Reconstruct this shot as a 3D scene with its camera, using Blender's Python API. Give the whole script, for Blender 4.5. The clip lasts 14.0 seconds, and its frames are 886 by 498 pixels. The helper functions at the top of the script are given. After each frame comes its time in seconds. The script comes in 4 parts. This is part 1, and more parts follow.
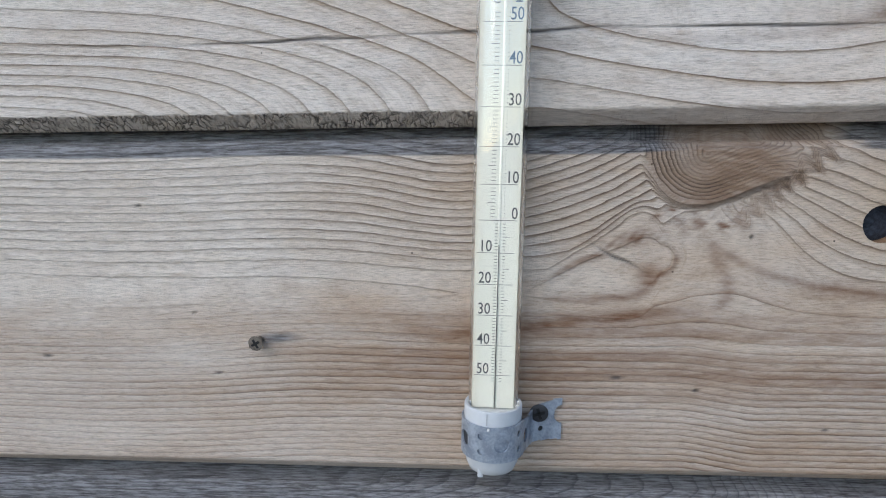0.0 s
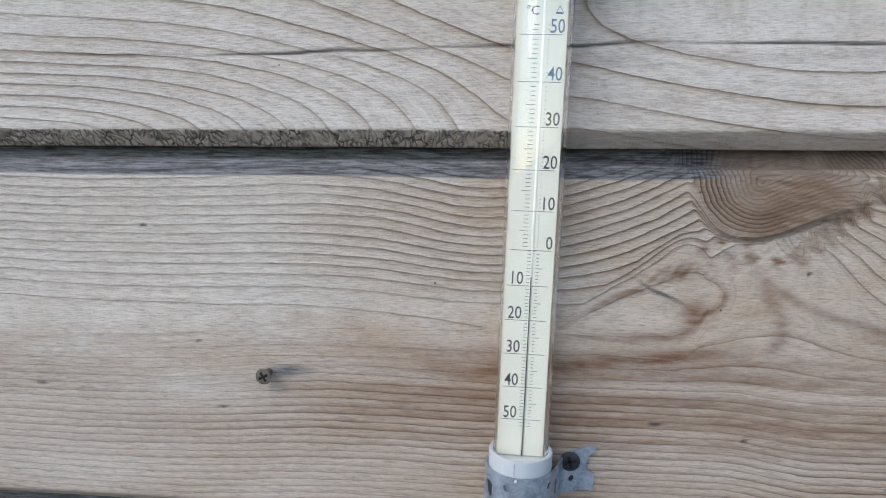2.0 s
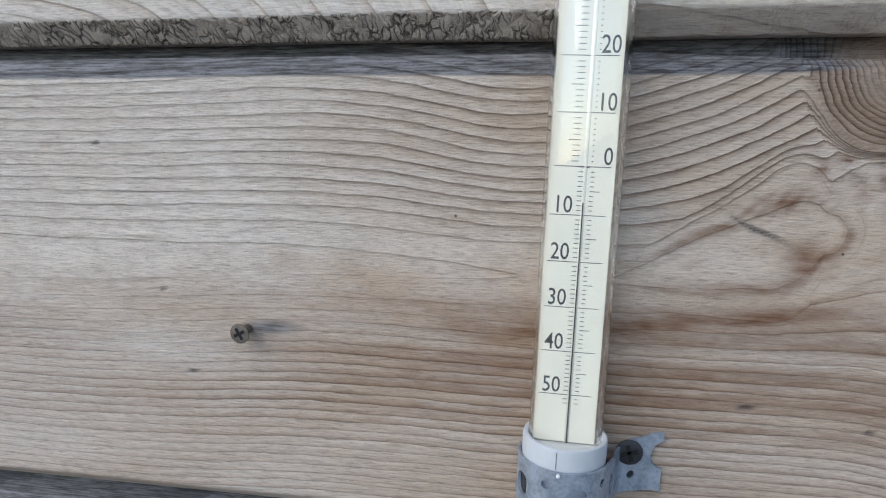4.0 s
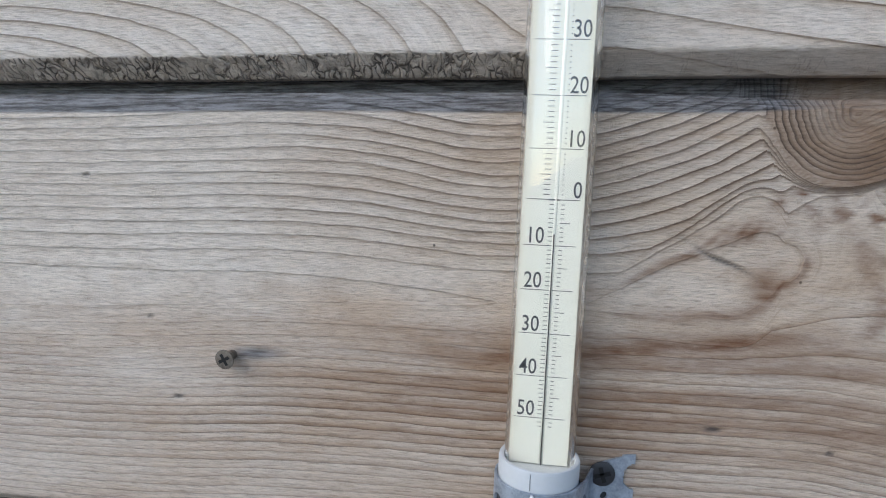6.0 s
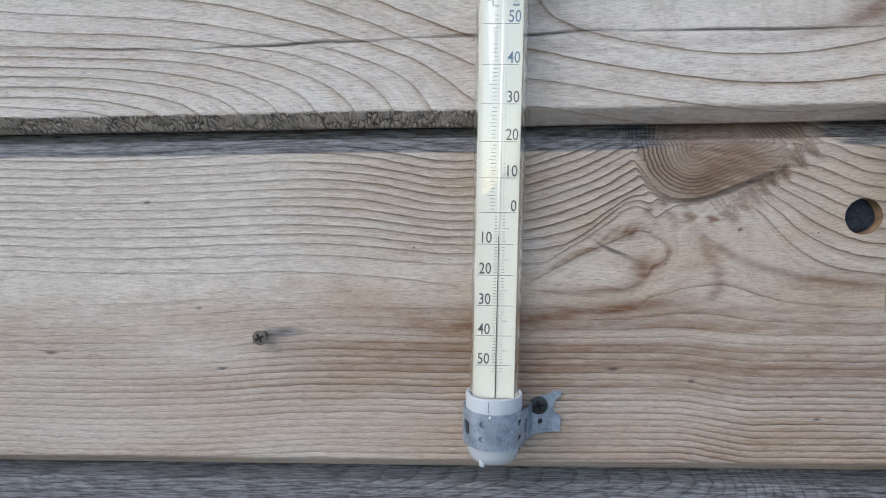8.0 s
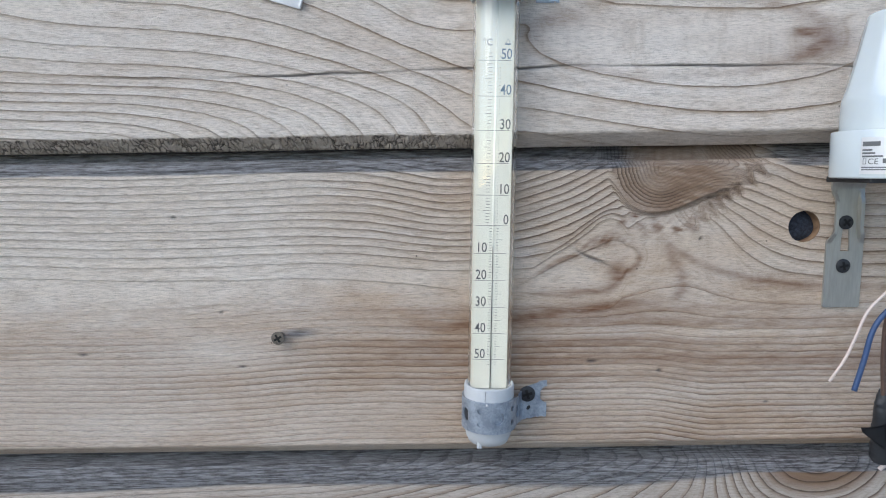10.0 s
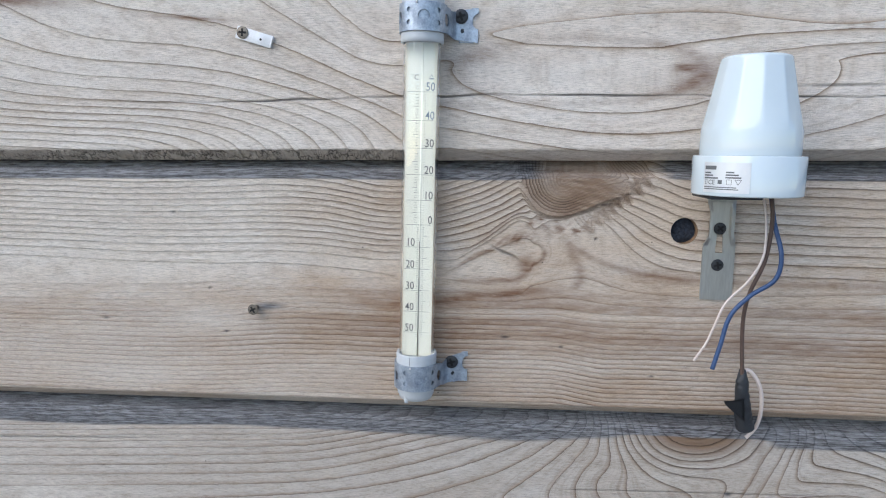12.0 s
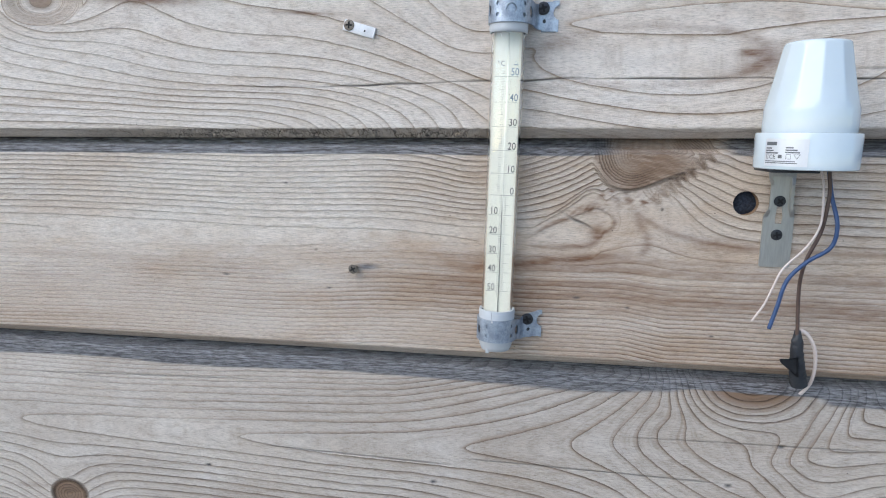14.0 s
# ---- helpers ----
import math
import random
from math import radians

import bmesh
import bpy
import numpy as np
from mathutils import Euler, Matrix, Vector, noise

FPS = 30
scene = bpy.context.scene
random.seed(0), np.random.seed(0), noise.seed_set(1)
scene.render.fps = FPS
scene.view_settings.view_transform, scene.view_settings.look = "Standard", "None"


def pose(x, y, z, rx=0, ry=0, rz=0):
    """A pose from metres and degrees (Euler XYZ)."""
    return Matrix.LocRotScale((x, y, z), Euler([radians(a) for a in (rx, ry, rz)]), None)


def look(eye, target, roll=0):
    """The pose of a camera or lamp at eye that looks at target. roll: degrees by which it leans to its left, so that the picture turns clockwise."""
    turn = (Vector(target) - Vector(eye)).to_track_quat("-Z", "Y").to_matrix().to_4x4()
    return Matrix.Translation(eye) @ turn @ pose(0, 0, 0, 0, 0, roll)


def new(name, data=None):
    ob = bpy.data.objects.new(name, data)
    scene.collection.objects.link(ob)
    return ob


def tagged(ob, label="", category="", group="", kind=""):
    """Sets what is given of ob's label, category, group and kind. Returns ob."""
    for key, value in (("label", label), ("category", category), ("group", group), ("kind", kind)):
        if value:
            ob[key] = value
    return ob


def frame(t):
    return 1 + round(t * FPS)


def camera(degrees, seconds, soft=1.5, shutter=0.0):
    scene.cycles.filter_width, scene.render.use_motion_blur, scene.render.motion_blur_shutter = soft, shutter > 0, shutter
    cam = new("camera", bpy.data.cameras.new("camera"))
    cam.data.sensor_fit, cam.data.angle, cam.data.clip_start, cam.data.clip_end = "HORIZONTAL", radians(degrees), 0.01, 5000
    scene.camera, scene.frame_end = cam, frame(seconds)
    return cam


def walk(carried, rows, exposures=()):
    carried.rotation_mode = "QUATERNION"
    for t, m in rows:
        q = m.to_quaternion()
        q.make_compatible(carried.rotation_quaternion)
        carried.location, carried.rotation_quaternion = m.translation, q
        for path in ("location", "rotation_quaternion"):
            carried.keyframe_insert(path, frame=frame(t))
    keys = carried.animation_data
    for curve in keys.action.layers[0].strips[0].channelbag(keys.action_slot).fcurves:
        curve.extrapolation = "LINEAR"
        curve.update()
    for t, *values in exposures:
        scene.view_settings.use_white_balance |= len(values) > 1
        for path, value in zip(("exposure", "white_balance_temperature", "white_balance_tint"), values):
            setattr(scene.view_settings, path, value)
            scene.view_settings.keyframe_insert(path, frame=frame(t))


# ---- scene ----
cam = camera(70.0, 14.0, 1.1)
PATH = [
    (0, (0.01, -0.226, 1.51), (-0.134, 1.739, 1.161), -0.7),
    (0.5, (0.008, -0.226, 1.511), (-0.142, 1.741, 1.179), -0.8),
    (1, (0.009, -0.227, 1.514), (-0.14, 1.744, 1.212), -0.7),
    (1.5, (0.007, -0.224, 1.519), (-0.124, 1.75, 1.221), 0.3),
    (2, (0.004, -0.208, 1.511), (-0.179, 1.762, 1.217), 0.4),
    (2.5, (0.003, -0.183, 1.493), (-0.25, 1.778, 1.191), 0.8),
    (3, (0.001, -0.167, 1.484), (-0.29, 1.785, 1.156), 1.0),
    (3.2, (0.002, -0.162, 1.485), (-0.309, 1.784, 1.141), 0.6),
    (5.5, (0.006, -0.163, 1.487), (-0.28, 1.8, 1.232), 0.6),
    (6, (0.008, -0.168, 1.489), (-0.267, 1.797, 1.237), 0.7),
    (6.5, (0.011, -0.18, 1.495), (-0.256, 1.787, 1.256), 0.4),
    (7, (0.013, -0.195, 1.497), (-0.205, 1.78, 1.267), 0.1),
    (7.5, (0.012, -0.216, 1.494), (-0.161, 1.762, 1.253), -0.9),
    (8, (0.006, -0.236, 1.494), (-0.103, 1.749, 1.273), -0.7),
    (8.2, (-0.003, -0.247, 1.491), (-0.036, 1.747, 1.333), -0.4),
    (10.3, (-0.007, -0.274, 1.51), (-0.002, 1.708, 1.243), -1.0),
    (10.5, (-0.013, -0.284, 1.513), (0.017, 1.696, 1.234), -0.9),
    (11, (-0.02, -0.301, 1.511), (0.104, 1.674, 1.222), 0.6),
    (11.2, (-0.010, -0.305, 1.516), (0.034, 1.678, 1.253), 0.2),
    (11.5, (0.007, -0.308, 1.512), (-0.058, 1.67, 1.227), -0.3),
    (11.7, (0.028, -0.311, 1.515), (-0.062, 1.664, 1.214), 0.7),
    (12, (0.052, -0.323, 1.518), (-0.117, 1.646, 1.213), 0.0),
    (12.2, (0.061, -0.332, 1.520), (-0.174, 1.632, 1.225), -0.2),
    (12.5, (0.054, -0.339, 1.52), (-0.193, 1.621, 1.205), -0.3),
    (13, (0.039, -0.347, 1.518), (-0.234, 1.604, 1.172), -0.9),
    (13.5, (0.035, -0.355, 1.512), (-0.239, 1.593, 1.15), 0.2),
    (14, (0.041, -0.367, 1.514), (-0.293, 1.574, 1.165), 0.1),
]
EXPOSURES = [(0, 0.58), (3.2, 0.61), (8.2, 0.58), (10.5, 0.60), (12.5, 0.68), (14, 0.71)]
walk(cam, [(t, look(eye, target, roll)) for t, eye, target, roll in PATH], EXPOSURES)

# ---- world, sun and exposure ----
SUN_UP, SUN_TURN = 40.0, 228.0
world = bpy.data.worlds.new("overcast_sky")
scene.world = world
world.use_nodes = True
wn = world.node_tree
sky = wn.nodes.new("ShaderNodeTexSky")
sky.sky_type = "NISHITA"
sky.sun_disc = False
sky.sun_elevation, sky.sun_rotation = radians(SUN_UP), radians(SUN_TURN)
sky.air_density, sky.dust_density, sky.ozone_density = 1.0, 0.6, 1.6
wn.links.new(sky.outputs[0], wn.nodes["Background"].inputs[0])
wn.nodes["Background"].inputs[1].default_value = 0.17
sun_data = bpy.data.lights.new("sun", "SUN")
sun_data.energy, sun_data.angle, sun_data.color = 1.25, radians(60), (1.0, 0.965, 0.925)
sun = new("sun", sun_data)
sun.matrix_world = look((-2.4, -2.2, 4.2), (0.05, 0.0, 1.5))

# ---- materials ----


def material(name, colour=(0.5, 0.5, 0.5), rough=0.5, metal=0.0, coat=0.0):
    m = bpy.data.materials.new(name)
    m.use_nodes = True
    p = m.node_tree.nodes["Principled BSDF"]
    p.inputs["Base Color"].default_value = (*colour, 1)
    p.inputs["Roughness"].default_value = rough
    p.inputs["Metallic"].default_value = metal
    p.inputs["Coat Weight"].default_value = coat
    return m, m.node_tree, p


def node(tree, kind, **settings):
    n = tree.nodes.new(kind)
    for key, value in settings.items():
        n.inputs[key].default_value = value
    return n


def math_node(tree, op, a, b=None, clamp=False):
    n = tree.nodes.new("ShaderNodeMath")
    n.operation, n.use_clamp = op, clamp
    for i, v in enumerate((a, b)):
        if v is None:
            continue
        if isinstance(v, (int, float)):
            n.inputs[i].default_value = v
        else:
            tree.links.new(v, n.inputs[i])
    return n.outputs[0]


def ramp(tree, fac, stops):
    n = tree.nodes.new("ShaderNodeValToRGB")
    e = n.color_ramp.elements
    while len(e) < len(stops):
        e.new(0.5)
    for el, (at, c) in zip(e, stops):
        el.position = at
        el.color = (c, c, c, 1) if isinstance(c, (int, float)) else (*c, 1)
    tree.links.new(fac, n.inputs[0])
    return n.outputs[0]


def mix(tree, fac, a, b, mode="MIX"):
    n = tree.nodes.new("ShaderNodeMix")
    n.data_type, n.blend_type = "RGBA", mode
    for socket, v in ((n.inputs[0], fac), (n.inputs[6], a), (n.inputs[7], b)):
        if isinstance(v, (int, float)):
            socket.default_value = v
        elif isinstance(v, tuple):
            socket.default_value = (*v, 1)
        else:
            tree.links.new(v, socket)
    return n.outputs[2]


def mapped_noise(tree, scale, detail=4.0, rough=0.55, stretch=(1, 1, 1), source=None, distort=0.0):
    if source is None:
        source = tree.nodes.new("ShaderNodeTexCoord").outputs["Object"]
    mp = tree.nodes.new("ShaderNodeMapping")
    mp.inputs["Scale"].default_value = stretch
    tree.links.new(source, mp.inputs[0])
    n = node(tree, "ShaderNodeTexNoise", Scale=scale, Detail=detail, Roughness=rough, Distortion=distort)
    tree.links.new(mp.outputs[0], n.inputs["Vector"])
    return n.outputs["Fac"]


def add_bump(tree, p, height, distance, strength=1.0):
    b = node(tree, "ShaderNodeBump", Strength=strength, Distance=distance)
    tree.links.new(height, b.inputs["Height"])
    tree.links.new(b.outputs[0], p.inputs["Normal"])


def wood_material(name, early, tan, late, patch_colour, patch_amount, line_low, line_high):
    """Weathered softwood. The meshes carry 'grain' (ring number), 'knot', 'grey' and 'crack' per vertex."""
    m, t, p = material(name, early, 0.72)
    coords = t.nodes.new("ShaderNodeTexCoord").outputs["Object"]

    def attr(key):
        a = t.nodes.new("ShaderNodeAttribute")
        a.attribute_name = key
        return a.outputs["Fac"]

    ring, knot, grey, crack, resin, density, lines, edge_dark, bleach_and_light, torn = (attr(k) for k in ("grain", "knot", "grey", "crack", "resin", "ring_rate", "line_weight", "edge_dark", "bleach_and_light", "torn"))
    # fibres follow the rings: noise in (along the board, ring number)
    along = t.nodes.new("ShaderNodeSeparateXYZ")
    t.links.new(coords, along.inputs[0])
    flow = t.nodes.new("ShaderNodeCombineXYZ")
    t.links.new(along.outputs[0], flow.inputs[0])
    t.links.new(math_node(t, "MULTIPLY", ring, 0.0035), flow.inputs[2])
    fibre = mapped_noise(t, 2400, 5, 0.75, (0.11, 1, 1), coords)
    streak = mapped_noise(t, 1100, 4, 0.7, (0.07, 1, 1), flow.outputs[0])
    wobble = mapped_noise(t, 70, 3, 0.6, (0.35, 1, 1), coords)
    jag = mapped_noise(t, 420, 3, 0.6, (0.22, 1, 1), coords)
    sway = math_node(t, "ADD", math_node(t, "MULTIPLY", math_node(t, "SUBTRACT", wobble, 0.5), 2.0), math_node(t, "MULTIPLY", math_node(t, "SUBTRACT", jag, 0.5), 0.8))
    shifted = math_node(t, "ADD", ring, math_node(t, "MULTIPLY", sway, density))
    phase = math_node(t, "FRACT", shifted)
    # width of the dark latewood in millimetres, the same for wide and narrow rings
    reach = math_node(t, "DIVIDE", math_node(t, "SUBTRACT", 1.0, phase), math_node(t, "MULTIPLY", density, 5.0))
    width = math_node(t, "ADD", 0.85, math_node(t, "MULTIPLY", mapped_noise(t, 55, 3, 0.6, (0.3, 1, 1), coords), 1.1))
    reach = math_node(t, "MULTIPLY", reach, width)
    line = ramp(t, reach, [(0.0, 0.8), (0.015, 1.0), (0.06, 0.95), (0.13, 0.35), (0.25, 0.08), (0.4, 0.0)])
    band = ramp(t, reach, [(0.0, 0.9), (0.14, 0.85), (0.28, 0.6), (0.5, 0.25), (0.85, 0.0)])
    each = t.nodes.new("ShaderNodeTexWhiteNoise")
    each.noise_dimensions = "1D"
    t.links.new(math_node(t, "FLOOR", shifted), each.inputs["W"])
    strength = math_node(t, "ADD", line_low, math_node(t, "MULTIPLY", each.outputs["Value"], line_high - line_low))
    strength = math_node(t, "MULTIPLY", strength, lines)
    fade = ramp(t, mapped_noise(t, 22, 3, 0.6, (0.5, 1, 1), coords), [(0.3, 0.5), (0.62, 1.0)])
    late_amount = math_node(t, "MULTIPLY", math_node(t, "MULTIPLY", line, strength), fade)
    patch = ramp(t, mapped_noise(t, 46, 5, 0.62, (0.22, 1, 1), coords, 0.5), [(0.38, 0.0), (0.68, 1.0)])
    pale = ramp(t, mapped_noise(t, 60, 5, 0.65, (0.3, 1, 1), coords), [(0.45, 0.0), (0.7, 1.0)])
    c = mix(t, math_node(t, "MULTIPLY", patch, patch_amount), early, patch_colour)
    c = mix(t, math_node(t, "MULTIPLY", pale, 0.5), c, (0.70, 0.66, 0.61))
    c = mix(t, math_node(t, "MULTIPLY", math_node(t, "MULTIPLY", band, strength), 0.95), c, tan)
    # latewood lines turn near-black towards the face's upper edge
    edge_line = mix(t, edge_dark, late, (0.045, 0.043, 0.045))
    c = mix(t, math_node(t, "MAXIMUM", late_amount, math_node(t, "MULTIPLY", math_node(t, "MULTIPLY", edge_dark, line), 0.95)), c, edge_line)
    # bleached wood, plus the left side's brighter light put into the colour
    c = mix(t, math_node(t, "MULTIPLY", bleach_and_light, 0.68), c, (0.765, 0.695, 0.61))
    fibre_tone = ramp(t, fibre, [(0.3, (0.48, 0.45, 0.42)), (0.5, (1.0, 1.0, 1.0)), (0.7, (1.22, 1.22, 1.22))])
    c = mix(t, 0.75, c, fibre_tone, "MULTIPLY")
    streak_tone = ramp(t, streak, [(0.3, (0.76, 0.71, 0.66)), (0.5, (1.0, 1.0, 1.0)), (0.75, (1.12, 1.12, 1.12))])
    c = mix(t, 0.9, c, streak_tone, "MULTIPLY")
    # short dark pores and flecks
    fleck = ramp(t, mapped_noise(t, 900, 2, 0.5, (0.14, 1, 1), coords), [(0.69, 0.0), (0.76, 1.0)])
    c = mix(t, math_node(t, "MULTIPLY", fleck, 0.4), c, (0.12, 0.085, 0.06))
    dots = node(t, "ShaderNodeTexVoronoi", Scale=75.0)
    t.links.new(coords, dots.inputs["Vector"])
    pick = t.nodes.new("ShaderNodeSeparateColor")
    t.links.new(dots.outputs["Color"], pick.inputs[0])
    speck = math_node(t, "MULTIPLY", ramp(t, dots.outputs["Distance"], [(0.018, 1.0), (0.036, 0.0)]), math_node(t, "GREATER_THAN", pick.outputs[0], 0.62))
    c = mix(t, math_node(t, "MULTIPLY", speck, 0.85), c, (0.06, 0.05, 0.042))
    # knots, resin, silvered grey weathering and drying cracks
    knot_tone = mix(t, math_node(t, "MULTIPLY", math_node(t, "MULTIPLY", line, lines), 0.75), (0.215, 0.132, 0.08), (0.038, 0.024, 0.017))
    c = mix(t, math_node(t, "MULTIPLY", knot, 0.92), c, knot_tone)
    c = mix(t, math_node(t, "MULTIPLY", resin, ramp(t, jag, [(0.35, 0.65), (0.6, 1.0)])), c, (0.15, 0.06, 0.022))
    lay = math_node(t, "ADD", math_node(t, "MULTIPLY", mapped_noise(t, 1700, 3, 0.65, (0.05, 1, 1), coords), 0.6), math_node(t, "MULTIPLY", mapped_noise(t, 900, 4, 0.75, (0.2, 1, 1), coords), 0.4))
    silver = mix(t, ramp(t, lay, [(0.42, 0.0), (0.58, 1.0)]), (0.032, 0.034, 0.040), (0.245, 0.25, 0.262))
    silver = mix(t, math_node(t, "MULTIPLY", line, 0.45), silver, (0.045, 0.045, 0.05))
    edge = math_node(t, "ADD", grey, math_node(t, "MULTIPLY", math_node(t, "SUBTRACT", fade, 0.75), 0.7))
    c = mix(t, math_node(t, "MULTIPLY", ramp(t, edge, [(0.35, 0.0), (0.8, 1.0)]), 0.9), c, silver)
    c = mix(t, math_node(t, "MULTIPLY", crack, 0.85), c, (0.06, 0.06, 0.065))
    # torn, checked fibres of a rough-sawn edge
    warp = t.nodes.new("ShaderNodeVectorMath")
    warp.operation = "ADD"
    wn2 = node(t, "ShaderNodeTexNoise", Scale=260.0, Detail=3.0)
    t.links.new(coords, wn2.inputs["Vector"])
    shrink = t.nodes.new("ShaderNodeVectorMath")
    shrink.operation = "SCALE"
    shrink.inputs["Scale"].default_value = 0.0042
    t.links.new(wn2.outputs["Color"], shrink.inputs[0])
    t.links.new(coords, warp.inputs[0])
    t.links.new(shrink.outputs[0], warp.inputs[1])
    tilt = t.nodes.new("ShaderNodeMapping")
    tilt.inputs["Rotation"].default_value = (0, radians(32), 0)
    tilt.inputs["Scale"].default_value = (1.5, 0.4, 0.75)
    t.links.new(warp.outputs[0], tilt.inputs[0])
    cells = node(t, "ShaderNodeTexVoronoi", Scale=380.0)
    cells.feature = "DISTANCE_TO_EDGE"
    t.links.new(tilt.outputs[0], cells.inputs["Vector"])
    gape = ramp(t, mapped_noise(t, 150, 2, 0.5, (1, 1, 1), coords), [(0.40, 0.0), (0.58, 1.0)])
    split = math_node(t, "MULTIPLY", math_node(t, "MULTIPLY", ramp(t, cells.outputs["Distance"], [(0.0, 1.0), (0.04, 0.7), (0.1, 0.0)]), gape), torn)
    c = mix(t, math_node(t, "MULTIPLY", torn, 0.6), c, (0.50, 0.41, 0.325))
    c = mix(t, math_node(t, "MULTIPLY", split, 0.78), c, (0.045, 0.038, 0.032))
    t.links.new(c, p.inputs["Base Color"])
    p.inputs["Specular IOR Level"].default_value = 0.3
    h = math_node(t, "MULTIPLY", line, 0.55)
    h = math_node(t, "ADD", h, math_node(t, "MULTIPLY", fibre, 0.8))
    h = math_node(t, "ADD", h, math_node(t, "MULTIPLY", streak, 0.35))
    h = math_node(t, "SUBTRACT", h, math_node(t, "MULTIPLY", crack, 1.2))
    h = math_node(t, "SUBTRACT", h, math_node(t, "MULTIPLY", split, 2.2))
    h = math_node(t, "ADD", h, math_node(t, "MULTIPLY", math_node(t, "MULTIPLY", torn, cells.outputs["Distance"]), 1.6))
    add_bump(t, p, h, 0.0010, 1.0)
    return m


wood_upper = wood_material("weathered_pale_pine", (0.78, 0.70, 0.62), (0.48, 0.355, 0.245), (0.235, 0.16, 0.11), (0.50, 0.40, 0.31), 0.55, 0.4, 0.95)
wood_middle = wood_material("weathered_tan_pine", (0.63, 0.535, 0.44), (0.32, 0.205, 0.125), (0.14, 0.086, 0.057), (0.45, 0.295, 0.175), 0.62, 0.65, 1.1)
wood_lower = wood_material("weathered_grey_pine", (0.48, 0.42, 0.36), (0.26, 0.175, 0.115), (0.135, 0.096, 0.07), (0.42, 0.345, 0.28), 0.5, 0.65, 1.0)


def plain_wood(name, colour, dark):
    m, t, p = material(name, colour, 0.8)
    f = mapped_noise(t, 300, 5, 0.65, (0.06, 1, 1))
    c = mix(t, ramp(t, f, [(0.3, 0.0), (0.7, 1.0)]), dark, colour)
    t.links.new(c, p.inputs["Base Color"])
    add_bump(t, p, f, 0.0006)
    return m


backing_wood = plain_wood("dark_sheathing", (0.13, 0.085, 0.055), (0.06, 0.042, 0.03))


def speckled(name, colour, dark, scale, rough, metal=0.0, amount=0.5, bump=0.0001, stretch=(1, 1, 1), coat=0.0, vary=0.18):
    m, t, p = material(name, colour, rough, metal, coat)
    f = mapped_noise(t, scale, 5, 0.6, stretch)
    g = mapped_noise(t, scale * 6, 3, 0.6, stretch)
    k = math_node(t, "ADD", math_node(t, "MULTIPLY", f, 0.7), math_node(t, "MULTIPLY", g, 0.3))
    c = mix(t, math_node(t, "MULTIPLY", ramp(t, k, [(0.4, 1.0), (0.62, 0.0)]), amount), colour, dark)
    t.links.new(c, p.inputs["Base Color"])
    t.links.new(ramp(t, k, [(0.35, min(rough + vary, 1.0)), (0.65, rough)]), p.inputs["Roughness"])
    if bump:
        add_bump(t, p, k, bump, 0.6)
    return m


galvanized = speckled("galvanized_steel", (0.42, 0.475, 0.545), (0.17, 0.20, 0.245), 200, 0.36, 0.6, 0.75, 0.00010)
bright_steel = speckled("brushed_steel", (0.47, 0.465, 0.43), (0.28, 0.275, 0.25), 150, 0.32, 0.75, 0.5, 0.00004, (1, 1, 0.15))
cap_plastic = speckled("milky_plastic", (0.47, 0.49, 0.505), (0.38, 0.40, 0.415), 120, 0.38, 0, 0.35, 0.00003)
cap_plastic.node_tree.nodes["Principled BSDF"].inputs["Subsurface Weight"].default_value = 0.15
cap_plastic.node_tree.nodes["Principled BSDF"].inputs["Subsurface Radius"].default_value = (0.002, 0.002, 0.002)
dome_plastic = speckled("glossy_bluish_white_plastic", (0.55, 0.62, 0.65), (0.51, 0.58, 0.61), 60, 0.05, 0, 0.35, 0, coat=0.5, vary=0.04)
scale_enamel = speckled("cream_scale_plate", (0.74, 0.735, 0.66), (0.68, 0.67, 0.58), 60, 0.5, 0, 0.5, 0)
enamel_rod = material("milk_glass", (0.74, 0.735, 0.66), 0.3)[0]
print_black = material("scale_print", (0.05, 0.053, 0.06), 0.6)[0]
print_grey = material("faint_print", (0.11, 0.115, 0.12), 0.6)[0]
print_blue = material("blue_grey_print", (0.10, 0.15, 0.22), 0.6)[0]
dark_fluid = material("dark_column", (0.03, 0.02, 0.02), 0.35)[0]
black_screw = speckled("black_phosphate", (0.036, 0.037, 0.042), (0.02, 0.02, 0.023), 400, 0.38, 0.4, 0.5, 0.00005)
old_screw = speckled("tarnished_screw_steel", (0.22, 0.195, 0.165), (0.09, 0.07, 0.055), 500, 0.45, 0.7, 0.7, 0.00008)
recess_dark = material("screw_recess", (0.005, 0.005, 0.005), 0.8)[0]
white_metal = speckled("bleached_aluminium", (0.72, 0.72, 0.72), (0.5, 0.49, 0.47), 200, 0.45, 0.25, 0.4, 0.00005)
paper = speckled("silvery_label", (0.66, 0.67, 0.68), (0.55, 0.56, 0.58), 90, 0.36, 0.35, 0.4, 0)
tape_black = speckled("black_insulating_tape", (0.022, 0.025, 0.03), (0.012, 0.013, 0.015), 200, 0.42, 0, 0.5, 0.0002)
wire_white = speckled("pinkish_white_insulation", (0.66, 0.57, 0.52), (0.52, 0.42, 0.37), 150, 0.45, 0, 0.5, 0.00003)
wire_blue = speckled("blue_insulation", (0.03, 0.07, 0.17), (0.02, 0.045, 0.11), 150, 0.42, 0, 0.5, 0.00003)
wire_brown = speckled("brown_insulation", (0.10, 0.06, 0.045), (0.05, 0.032, 0.026), 150, 0.45, 0, 0.5, 0.00003)
foam_dark = speckled("dark_plug", (0.030, 0.038, 0.058), (0.009, 0.011, 0.017), 700, 0.8, 0, 0.8, 0.0006)
